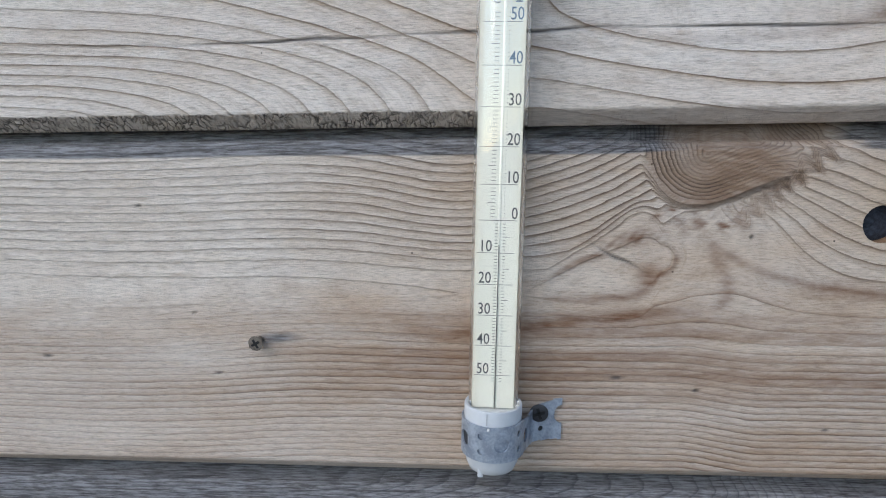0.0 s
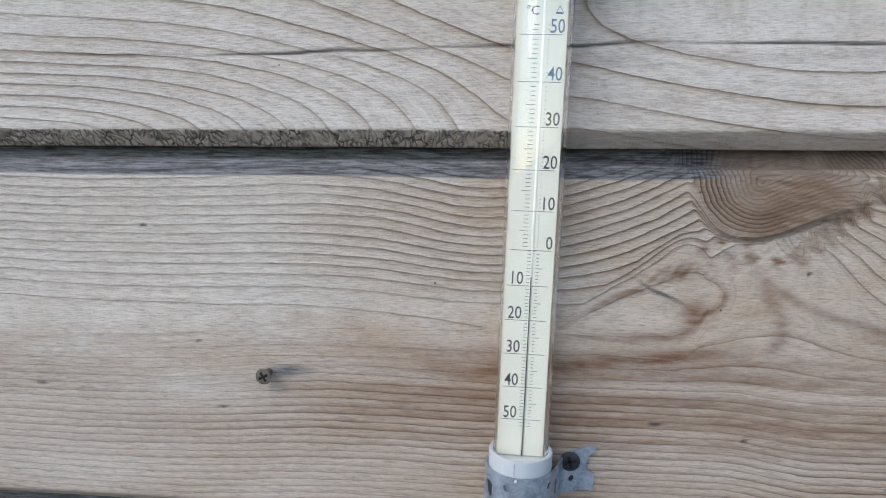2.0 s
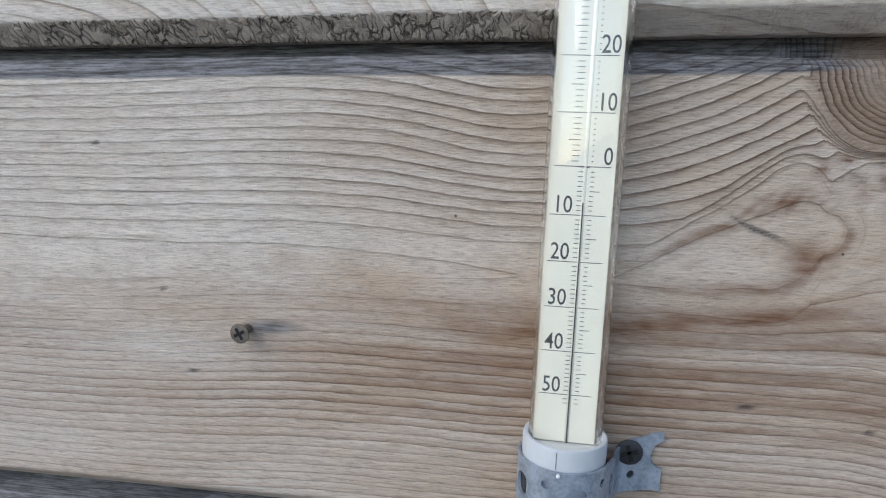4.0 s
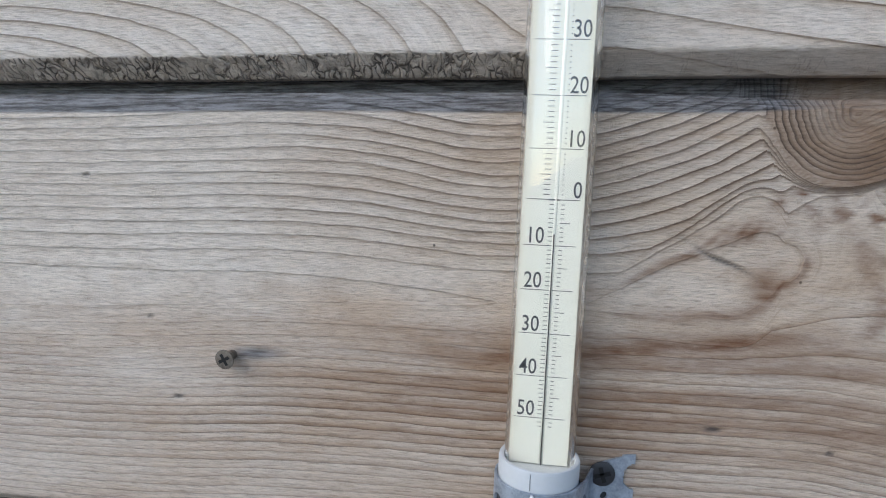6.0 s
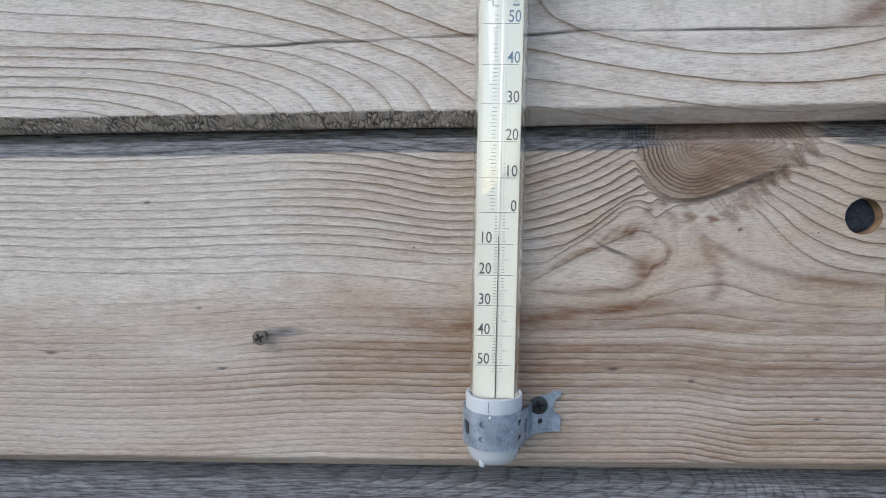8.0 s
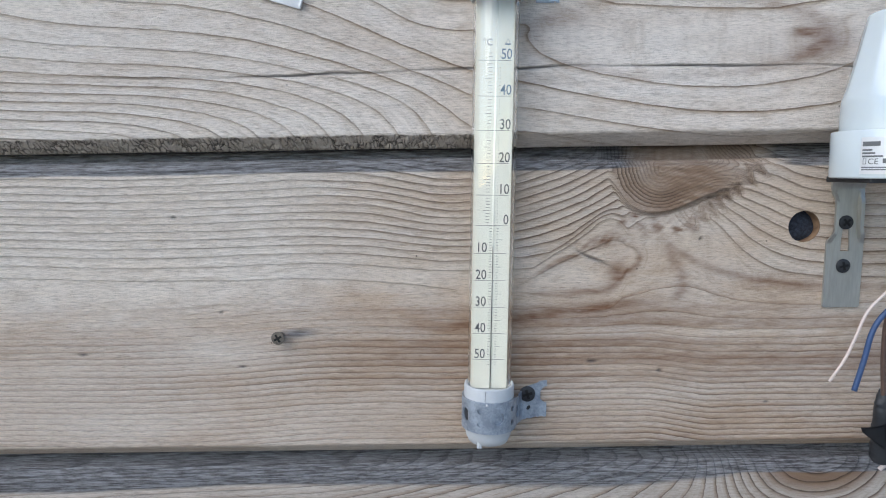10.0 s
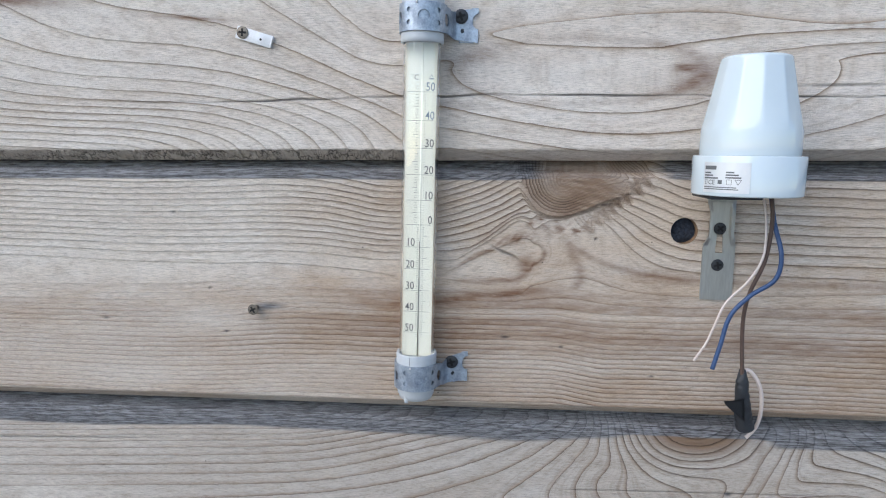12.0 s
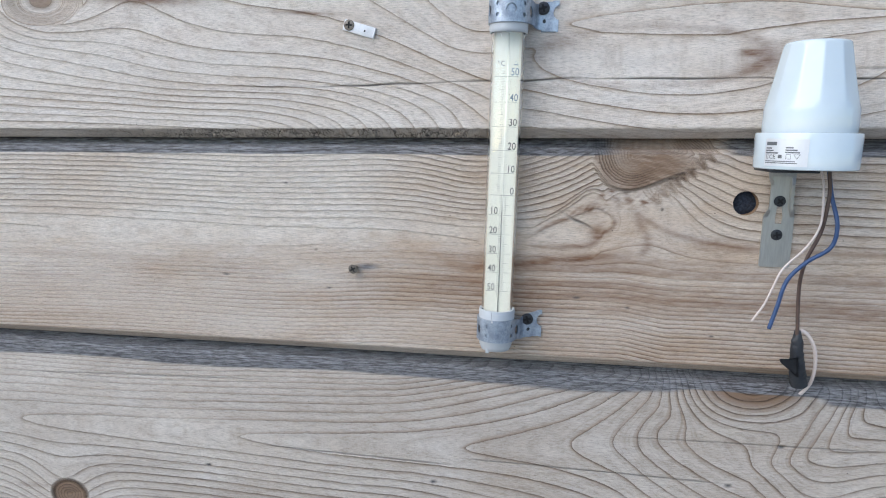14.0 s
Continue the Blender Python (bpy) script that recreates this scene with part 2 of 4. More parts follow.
soil = speckled("dull_ground", (0.25, 0.24, 0.23), (0.16, 0.15, 0.14), 3, 0.9, 0, 0.8, 0.01)
glass = bpy.data.materials.new("clear_glass")
glass.use_nodes = True
gp = glass.node_tree.nodes["Principled BSDF"]
gp.inputs["Transmission Weight"].default_value = 1.0
gp.inputs["Roughness"].default_value = 0.02
gp.inputs["IOR"].default_value = 1.47
gp.inputs["Base Color"].default_value = (0.97, 0.985, 0.975, 1)

# ---- building helpers ----


def thing(name, label, category, at=(0, 0, 0), turn=(0, 0, 0), group="", kind=""):
    ob = new(name)
    ob.empty_display_size = 0.01
    ob.matrix_world = pose(*at, *turn)
    return tagged(ob, label, category, group, kind)


def part(name, bm, mat, parent, label="", smooth=True, at=None):
    me = bpy.data.meshes.new(name)
    bm.normal_update()
    bm.to_mesh(me)
    bm.free()
    if smooth:
        me.shade_smooth()
    me.materials.append(mat)
    ob = new(name, me)
    ob.parent = parent
    if at is not None:
        ob.matrix_basis = at
    return tagged(ob, label)


def sharp(ob, degrees=35):
    ob.data.set_sharp_from_angle(angle=radians(degrees))
    return ob


def lathe(profile, n=64, facets=None):
    """A turned solid round z from (radius, height) pairs."""
    bm = bmesh.new()
    rings = []
    for r, h in profile:
        if r < 1e-6:
            rings.append([bm.verts.new((0, 0, h))])
        else:
            rings.append([bm.verts.new((r * math.cos(2 * math.pi * i / n), r * math.sin(2 * math.pi * i / n), h)) for i in range(n)])
    for a, b in zip(rings, rings[1:]):
        for i in range(n):
            j = (i + 1) % n
            if len(a) == 1 and len(b) == 1:
                continue
            if len(a) == 1:
                bm.faces.new((a[0], b[j], b[i]))
            elif len(b) == 1:
                bm.faces.new((a[i], a[j], b[0]))
            else:
                bm.faces.new((a[i], a[j], b[j], b[i]))
    bmesh.ops.recalc_face_normals(bm, faces=bm.faces)
    return bm


def slab(x0, x1, y0, y1, z0, z1, bevel=0.0):
    bm = bmesh.new()
    bmesh.ops.create_cube(bm, size=1, matrix=Matrix.LocRotScale(((x0 + x1) / 2, (y0 + y1) / 2, (z0 + z1) / 2), None, (x1 - x0, y1 - y0, z1 - z0)))
    if bevel:
        bmesh.ops.bevel(bm, geom=bm.edges[:], offset=bevel, segments=2, profile=0.5, affect="EDGES")
    return bm


def smooth_path(points, n=80):
    """A Catmull-Rom line through the points."""
    p = [Vector(q) for q in points]
    p = [p[0] * 2 - p[1]] + p + [p[-1] * 2 - p[-2]]
    out = []
    spans = len(p) - 3
    for k in range(n + 1):
        s = min(k / n * spans, spans - 1e-6)
        i, u = int(s), s - int(s)
        a, b, c, d = p[i:i + 4]
        out.append(0.5 * ((2 * b) + (c - a) * u + (2 * a - 5 * b + 4 * c - d) * u * u + (3 * b - a - 3 * c + d) * u ** 3))
    return out


def tube(line, radius, n=12, radii=None):
    bm = bmesh.new()
    rings = []
    up = Vector((0.31, -0.9, 0.2))
    for k, q in enumerate(line):
        ahead = (line[min(k + 1, len(line) - 1)] - line[max(k - 1, 0)]).normalized()
        side = ahead.cross(up).normalized()
        other = side.cross(ahead).normalized()
        r = radii[k] if radii else radius
        rings.append([bm.verts.new(q + r * (side * math.cos(2 * math.pi * i / n) + other * math.sin(2 * math.pi * i / n))) for i in range(n)])
    for a, b in zip(rings, rings[1:]):
        for i in range(n):
            bm.faces.new((a[i], a[(i + 1) % n], b[(i + 1) % n], b[i]))
    bm.faces.new(rings[0])
    bm.faces.new(rings[-1])
    bmesh.ops.recalc_face_normals(bm, faces=bm.faces)
    return bm


def sheet(length, height, step, holes, keep, bend, thick):
    """A thin metal sheet (s along, t across) with round holes (s, t, r), cut by keep(s, t) and folded by bend(s, t) -> point, normal."""
    nu, nv = round(length / step), round(height / step)
    bm = bmesh.new()
    flat = [[bm.verts.new((i * step, j * step, 0)) for j in range(nv + 1)] for i in range(nu + 1)]
    for i in range(nu):
        for j in range(nv):
            s, t = (i + 0.5) * step, (j + 0.5) * step
            if keep(s, t) and all((s - hs) ** 2 + (t - ht) ** 2 > hr * hr for hs, ht, hr in holes):
                bm.faces.new((flat[i][j], flat[i + 1][j], flat[i + 1][j + 1], flat[i][j + 1]))
    for v in [v for v in bm.verts if not v.link_faces]:
        bm.verts.remove(v)
    for v in bm.verts:
        if v.is_boundary:
            for hs, ht, hr in holes:
                d = math.hypot(v.co.x - hs, v.co.y - ht)
                if 0 < d < hr + step:
                    k = hr / d
                    v.co.x, v.co.y = hs + (v.co.x - hs) * k, ht + (v.co.y - ht) * k
                    break
    front = list(bm.faces)
    border = [e for e in bm.edges if e.is_boundary]
    twin = {}
    for v in list(bm.verts):
        twin[v] = bm.verts.new(v.co)
    for f in front:
        bm.faces.new([twin[v] for v in reversed(f.verts)])
    for e in border:
        a, b = e.verts
        bm.faces.new((a, b, twin[b], twin[a]))
    for v, w in twin.items():
        q, n = bend(v.co.x, v.co.y)
        w.co = Vector(q) - Vector(n) * thick
        v.co = q
    bmesh.ops.recalc_face_normals(bm, faces=bm.faces)
    return bm


def letters(text, size, align="LEFT"):
    """A flat mesh of the text in the built-in font, in the x-z plane, facing -y."""
    cu = bpy.data.curves.new("letters", "FONT")
    cu.body, cu.size, cu.align_x = text, size, align
    cu.resolution_u, cu.offset = 3, size * 0.004
    ob = bpy.data.objects.new("letters", cu)
    scene.collection.objects.link(ob)
    me = bpy.data.meshes.new_from_object(ob.evaluated_get(bpy.context.evaluated_depsgraph_get()))
    bpy.data.objects.remove(ob)
    bm = bmesh.new()
    bm.from_mesh(me)
    bpy.data.meshes.remove(me)
    bmesh.ops.rotate(bm, verts=bm.verts, cent=(0, 0, 0), matrix=Matrix.Rotation(math.pi / 2, 3, "X"))
    return bm


def quad(bm, x0, x1, z0, z1, y=0.0):
    bm.faces.new([bm.verts.new(q) for q in ((x0, y, z0), (x1, y, z0), (x1, y, z1), (x0, y, z1))])


def cross_head(parent, r, height, head_mat, at, turn=0.0, name="screw", label="", domed=0.35):
    """A countersunk cross-recess screw, its head facing -y."""
    m = at @ Matrix.Rotation(math.pi / 2, 4, "X")
    prof = [(0.0, -0.004), (r * 0.45, -0.004), (r * 0.5, -height), (r, -0.0002), (r * 0.98, 0.0001), (r * 0.85, r * domed * 0.25), (r * 0.55, r * domed * 0.42), (0, r * domed * 0.5)]
    s = sharp(part(name, lathe(prof, 28), head_mat, parent, label, at=m), 50)
    bm = bmesh.new()
    for a in (0, math.pi / 2):
        bmesh.ops.create_cube(bm, size=1, matrix=Matrix.Rotation(a + turn, 4, "Z") @ Matrix.Translation((0, 0, r * domed * 0.36)) @ Matrix.Diagonal((r * 1.25, r * 0.32, r * domed * 0.44, 1)))
    part("recess", bm, recess_dark, s, "dark cross-shaped recess", False)
    return s


# ---- ground ----
bm = bmesh.new()
bmesh.ops.create_circle(bm, cap_ends=True, segments=64, radius=900)
ground = part("ground", bm, soil, None, "dull bare ground in front of the wall", False)
tagged(ground, category="ground", kind="structure")

# ---- wall: horizontal boards with chamfered edges over a dark sheathing ----
PITCH, FACE_LOW = 0.1340, 1.3850          # board spacing, lower edge of the middle board's face
CHAMFER_H, CHAMFER_D, GAP, SHOULDER, BOARD = 0.0055, 0.0070, 0.0042, 0.0055, 0.020


def step01(a, b, v):
    u = np.clip((v - a) / (b - a), 0, 1)
    return u * u * (3 - 2 * u)


def bell(v, c, w):
    return np.exp(-((v - c) / w) ** 2)


def wavy(x, z, sx, sz, seed):
    """A smooth, cheap ripple field of unit size."""
    rng = np.random.RandomState(seed)
    out = np.zeros_like(x)
    for k in range(7):
        a, b, c = rng.normal(0, 1, 2), rng.uniform(0, 6.3), rng.uniform(0.6, 1.0)
        out += c * np.sin(a[0] * x / sx + a[1] * z / sz + b)
    return out / 3.0


def grain_middle(X, Z):
    """Rings of the middle board (X, Z in mm; Z from 1.4 m): broad heart along the middle, a branch knot near its upper edge."""
    lift = 28 * np.where(X < 97, bell(X, 97, 44), bell(X, 97, 31)) * step01(30, 90, Z) - 4.5 * bell(X, -2, 26) * step01(55, 85, Z) + 2 * bell(X, -60, 40)
    lift = lift + 1.4 * wavy(X, Z, 60, 30, 3)
    dz = Z - lift - 53
    flat = np.where(dz > 0, 15 - 10 * step01(78, 112, X), 15 + 6 * step01(78, 112, X))
    ring = 5 + (np.sqrt(dz ** 2 + flat ** 2) - flat) / np.where(dz > 0, 3.0 + 1.6 * step01(104, 136, X), 2.5)
    ring = ring + 0.0035 * X
    rough = wavy(X, Z, 0.8, 0.4, 51)
    flow = wavy(X, Z, 9, 1.1, 57)
    # the pale drop-shaped heart, pointed at one end
    u = np.clip((X - 22) / 49, 0.02, 1)
    half = 0.8 + 14.0 * u ** 0.9 * np.sqrt(np.clip(1 - np.clip((u - 0.72) / 0.30, 0, 1) ** 2, 0.02, 1))
    e = np.hypot((Z - 52.5 - 14.0 * u - 0.7 * wavy(X, Z, 9, 6, 62)) / half, np.clip(22 - X, 0, 99) / 7 + np.clip(X - 71, 0, 99) / 6) + 0.06 * wavy(X, Z, 5, 3, 61)
    drop = (1 - step01(1.25, 2.1, e)) * step01(6, 26, X)
    ring = ring * (1 - drop) + drop * (5.05 + (e - 1) * 0.42)
    # the branch, running up to the right
    c, s = math.cos(radians(20)), math.sin(radians(20))
    P, Q = (X - 85) * c + (Z - 103) * s, -(X - 85) * s + (Z - 103) * c
    # arcs round the branch's blunt end, open towards the upper right where the wood is torn
    rho = np.sqrt((np.where(P > 0, P / 11.0, P / 1.32)) ** 2 + (Q * np.where(Q < 0, 0.86, 0.35)) ** 2) + 0.35 * wavy(X, Z, 7, 4, 33) + 0.12 * wavy(X, Z, 2.2, 1.6, 34)
    inside = (1 - step01(14.0, 16.5, rho)) * (1 - step01(16, 40, P))
    # the fold in which the grain tears out: the rings turn up along it, crumpled
    P2, Q2 = (X - 113) * 0.75 + (Z - 94) * 0.66, -(X - 113) * 0.66 + (Z - 94) * 0.75
    pleat = np.abs(((P2 + 1.8 * wavy(X, Z, 7, 5, 36)) / 5.2) % 1 - 0.5) * 4 - 1
    swing = Q2 + (2.4 + 0.9 * wavy(X, Z, 12, 9, 38)) * pleat + 0.9 * wavy(X, Z, 6, 4, 37)
    along = np.exp(-(P2 / 20) ** 6)
    fold = along * np.exp(-(swing / 4.2) ** 2)
    ring = ring - 6.5 * along * step01(-4.5, 5.0, swing)
    ring = ring * (1 - inside) + inside * (rho / 1.12 + 0.25 * wavy(X, Z, 6, 5, 9))
    strands = wavy(0.6 * P + Q, P - 0.6 * Q, 0.7, 6, 39)
    brown = np.exp(-(np.clip(np.abs(P - 20) - 20, 0, 99) / 9) ** 2 - ((Q - 1) / 10.5) ** 2)
    knot = inside * np.clip(0.86 + 0.14 * rough + 0.22 * strands * step01(-4, 8, P), 0.2, 1) * (0.6 + 0.4 * step01(-12, 2, P))
    knot = np.maximum(knot, brown * np.clip(0.78 + 0.28 * strands + 0.16 * rough, 0.1, 1))
    knot = np.maximum(knot, fold * np.clip(0.62 + 0.25 * pleat + 0.40 * flow + 0.25 * rough, 0, 1))
    torn_in = np.exp(-((X - 86) / 19) ** 2 - ((Z - 80 - (X - 86) * 0.05) / 5.5) ** 2)
    spots = np.clip(0.25 + 0.7 * wavy(X, Z, 2.6, 1.0, 53) + 0.35 * rough, 0, 1)
    resin = 1.2 * np.exp(-((X - 92.5) / 4.5) ** 2 - ((Z - 79.5) / 3) ** 2) * spots + 0.95 * np.exp(-((X - 73.5) / 6) ** 2 - ((Z - 83.5 - (X - 73.5) * 0.25) / 1.5) ** 2) * np.clip(spots + 0.25, 0, 1) + 0.75 * torn_in * spots
    # tan contour of the drop, its fan-shaped upper end, and the wider bands round it
    resin = resin + 0.80 * bell(e, 0.93, 0.24) * step01(24, 38, X) * np.clip(0.75 + 0.3 * flow, 0.2, 1.2) * np.where(Z > 68, 0.35, 1)
    resin = resin + 0.75 * np.exp(-((X - 67) / 4.2) ** 2 - ((Z - 60.5) / 4.5) ** 2) + 0.8 * np.exp(-((X - 61) / 9.5) ** 2 - ((Z - 73.2 - (X - 61) * 0.12) / 2.9) ** 2) * np.clip(0.75 + 0.5 * wavy(X + Z, Z - X, 5, 0.7, 63), 0.1, 1.3)
    under = 41 + (X - 23) * 0.115 + 0.6 * wavy(X, 0 * Z, 22, 9, 64)
    resin = resin + 0.6 * bell(Z, under, 2.0) * step01(-30, 30, X) * (1 - step01(82, 94, X)) * np.clip(0.8 + 0.3 * flow, 0.2, 1.2)
    resin = resin + 0.65 * bell(X, 88 + 7 * bell(Z, 55, 11), 3.0) * step01(45, 50, Z) * (1 - step01(70, 78, Z)) * np.clip(0.8 + 0.3 * rough, 0.3, 1.2)
    sweep = 53 + 21 * np.exp(-np.clip(X - 88, 0, 300) / 24)
    resin = resin + 0.45 * np.exp(-((Z - sweep + 1.2) / 1.9) ** 2) * step01(86, 96, X) + 0.33 * np.exp(-((X - 140) / 22) ** 2 - ((Z - 54) / 6) ** 2) * np.clip(0.8 + 0.5 * flow, 0, 1.3)
    # flat tan bands of the lower half
    bands = np.clip(0.45 + 0.75 * wavy(X, Z - 1.2 * bell(X, 70, 30), 75, 1.9, 65) + 0.2 * flow, 0, 1)
    resin = resin + (0.36 * step01(-70, 10, X) + 0.22) * bands * step01(8, 18, Z) * (1 - step01(40, 54, Z))
    resin = resin + 0.10 * step01(-10, 40, X) * (1 - step01(12, 30, Z)) * np.clip(0.7 + 0.5 * flow, 0, 1)
    crack = 0.5 * fold * np.clip(flow * 1.4 - 0.6 + 0.5 * rough, 0, 1) + 1.0 * np.exp(-((X - 56.5) / 7) ** 2 - ((Z - 66.5 + (X - 56.5) * 0.55 + 0.5 * np.sin(X / 2.6)) / 0.6) ** 2)
    crack = crack + 0.55 * torn_in * np.clip(wavy(X, Z, 1.2, 3.0, 55) * 1.6 - 0.9, 0, 1) + 0.4 * brown * np.clip(strands * 1.6 - 1.0, 0, 1)
    for cx, cz, cl in ((57, 21.5, 2.0), (-94, 21, 1.5), (-163, 27, 1.6), (-102, 45, 0.6), (-120, 86, 0.8), (133, 2, 1.0), (86, 17, 0.9), (102, 74, 0.8)):
        crack = crack + 1.1 * np.exp(-((X - cx) / cl) ** 2 - ((Z - cz) / 0.55) ** 2)
    # grey-blue streak that the screw has bled
    stain = 0.62 * np.exp(-(np.where(X > -70, (X + 70) / 12, (X + 70) / 9)) ** 2 - ((Z - 35.5 - (X + 70) * 0.06) / 2.6) ** 2)
    calm = 0.3 + 0.7 * step01(10, 26, np.abs(dz + 4)) + 0.35 * step01(20, 60, X) * bell(Z, 60, 25)
    calm = np.clip(calm, 0, 1) * np.where(dz > 0, 0.8, 1.0) * (1 - 0.8 * drop) * (1 - 0.8 * np.exp(-((X - 88) / 15) ** 2 - ((Z - 74) / 9) ** 2))
    calm = np.maximum(calm * (1 - inside), inside * (0.05 + 0.95 * step01(5.5, 9.5, rho)) * (1 - 0.75 * step01(-2, 12, P)))
    return ring, knot, resin, crack, stain - 0.62 * step01(56, 80, X) * (1 - step01(128, 146, X)) * (Z > 100), np.clip(calm, 0, 1)


def grain_upper(X, Z):
    """Rings of the board above: even lines that sweep down to the lower edge, then a long flat oval."""
    d0 = Z - 105
    d0 = np.where(d0 > 40, 40 + 22 * (1 - np.exp(-(d0 - 40) / 30)), d0)
    across = d0 / (1 + 0.0036 * 35 * np.log1p(np.exp(np.clip((-185 - X) / 35, -30, 30))))
    rise = 25 * np.log1p(np.exp(np.clip((X + 190) / 25, -30, 30))) / 3.95
    R = (rise ** 3 + np.abs(across) ** 3) ** (1 / 3)
    left = R / 3.5
    E = np.sqrt(((X - 90) / 62) ** 2 + ((Z - 157) / 16) ** 2)
    right = 19.2 - 1.75 * (1 - 0.65 * step01(160, 176, Z)) * np.maximum(E, 0.93) - 0.25 * np.minimum(E, 0.93) + 0.006 * (X - 90)
    w = step01(-22, 34, X)
    ring = left * (1 - w) + right * w + 0.30 * wavy(X, Z, 60, 16, 5)
    d = np.sqrt(((X + 277) / 1.9) ** 2 + (Z - 197) ** 2)
    core = 1 - step01(7, 16, d)
    ring = ring + 4.5 * np.exp(-(d / 22) ** 2)
    ring = ring * (1 - core) + core * d / 4.2
    knot = 0.85 * (1 - step01(3, 7, d))
    resin = 0.95 * np.exp(-((X + 205) / 36) ** 2 - ((Z - 195.5 - (X + 205) * -0.05) / 3.2) ** 2) + 0.8 * np.exp(-((X + 105) / 20) ** 2 - ((Z - 185.0 + (X + 105) * 0.07) / 1.1) ** 2)
    resin = resin + 0.95 * np.exp(-((X - 141) / 6) ** 2 - ((Z - 158) / 1.8) ** 2) + 0.4 * np.exp(-((X - 148) / 14) ** 2 - ((Z - 152) / 7) ** 2) + 0.3 * np.exp(-((X - 40) / 16) ** 2 - ((Z - 164) / 4) ** 2)
    resin = resin + (0.22 + 0.25 * step01(95, 140, X)) * bell(E, 0.98, 0.10) * step01(-5, 20, X) + 0.3 * np.exp(-((X - 22) / 22) ** 2 - ((Z - 140.5 + (X - 22) * 0.03) / 2.2) ** 2)
    line = 144.2 + 1.6 * np.sin((X + 30) / 62) * bell(X, 0, 190) + 0.35 * wavy(X, X * 0, 9, 9, 8)
    crack = 1.25 * bell(Z, line, 0.42) * (0.6 + 0.4 * step01(-130, -40, X)) * step01(-165, -110, X) * (0.65 + 0.35 * np.sin(X / 13))
    crack = crack + 0.8 * np.exp(-((X - 178) / 12) ** 2 - ((Z - 141) / 0.9) ** 2) + 0.7 * np.exp(-((X - 215) / 18) ** 2 - ((Z - 149) / 0.7) ** 2)
    return ring, knot, resin, crack, 0 * X, 1 + 0 * X


def grain_lower(X, Z):
    """Rings of the board below: nested tongues that close to one side, a half knot at the upper edge and a dark round one."""
    axis = -84 + 24 * np.exp(np.clip((X - 112) / 80, -8, 0.6))
    dz = Z - axis + 1.8 * wavy(X, Z, 55, 28, 11)
    front = (X + 324) / 165 + np.where(X < 100, 2.8 * np.exp(np.clip((X - 100) / 30, -9, 0)), 2.8 + 0.078 * np.clip(X - 100, 0, 300))
    across = (np.sqrt(dz ** 2 + 11.0 ** 2) - 11.0) / (5.4 * (1 + 0.9 * step01(-60, 80, X)))
    across = across + 2.6 * (np.clip(dz - 28, 0, 100) / 25) ** 2
    ring = front - across + 30
    ring = ring + 3.6 * np.exp(-((X + 300) / 32) ** 2 - ((Z + 140) / 26) ** 2)
    rho = np.sqrt(((X - 158) / 1.12) ** 2 + (Z + 15) ** 2)
    near = 1 - step01(26, 62, rho)
    ring = ring * (1 - near) + near * (47.5 - rho / 4.3 + 0.3 * wavy(X, Z, 14, 10, 13))
    right = step01(185, 260, X)
    ring = ring * (1 - right) + right * (41 + dz / 6 + (X - 200) / 12)
    knot = 0.8 * (1 - step01(13, 25, np.sqrt(((X - 160) / 1.55) ** 2 + (Z + 19) ** 2))) + 0.3 * (1 - step01(20, 40, rho))
    d = np.sqrt(((X + 295) / 1.25) ** 2 + (Z + 140) ** 2)
    hole = 1 - step01(9.5, 12.5, d)
    ring = ring * (1 - hole) + hole * d / 1.9
    knot = np.maximum(knot, 1.25 * hole)
    resin = 0.35 * np.exp(-((X + 325) / 18) ** 2 - ((Z + 136) / 2.5) ** 2) + 0.25 * np.exp(-((X - 140) / 10) ** 2 - ((Z + 26) / 6) ** 2)
    crack = 0.75 * bell(Z, -86.0 - 0.012 * X + 0.2 * wavy(X, X * 0, 12, 9, 4), 0.35) * step01(-10, 10, X) * (1 - step01(130, 150, X))
    crack = crack + 0.7 * bell(Z, -91.5 - 0.02 * X, 0.4) * step01(-150, -120, X) * (1 - step01(-35, -10, X))
    crack = crack + 0.5 * bell(Z, -62 + 0.02 * (X - 150), 0.35) * step01(85, 100, X) * (1 - step01(215, 235, X)) + 0.6 * bell(Z, -46 + 0.03 * (X + 250), 0.3) * step01(-340, -300, X) * (1 - step01(-180, -120, X))
    for cx, cz in ((-184, -107), (-28, -104), (149, -89), (176, -62)):
        crack = crack + 1.2 * np.exp(-((X - cx) / 1.7) ** 2 - ((Z - cz) / 1.0) ** 2)
    silvered = step01(-37.5, -32, Z + 1.8 * wavy(X, Z, 45, 3, 77)) * (1 - 0.85 * step01(110, 128, X) * (1 - step01(186, 204, X)))
    return ring, knot, resin, crack, silvered, 1 + 0 * X


def grain_plain(X, Z):
    return np.sqrt(((Z % 134) - 60) ** 2 + 150) / 3.4 + 0.3 * wavy(X, Z, 80, 20, 2), 0 * X, 0 * X, 0 * X, 0 * X, 1 + 0 * X


HOLE_X, HOLE_Z, HOLE_R = 0.1453, 1.4786, 0.0066


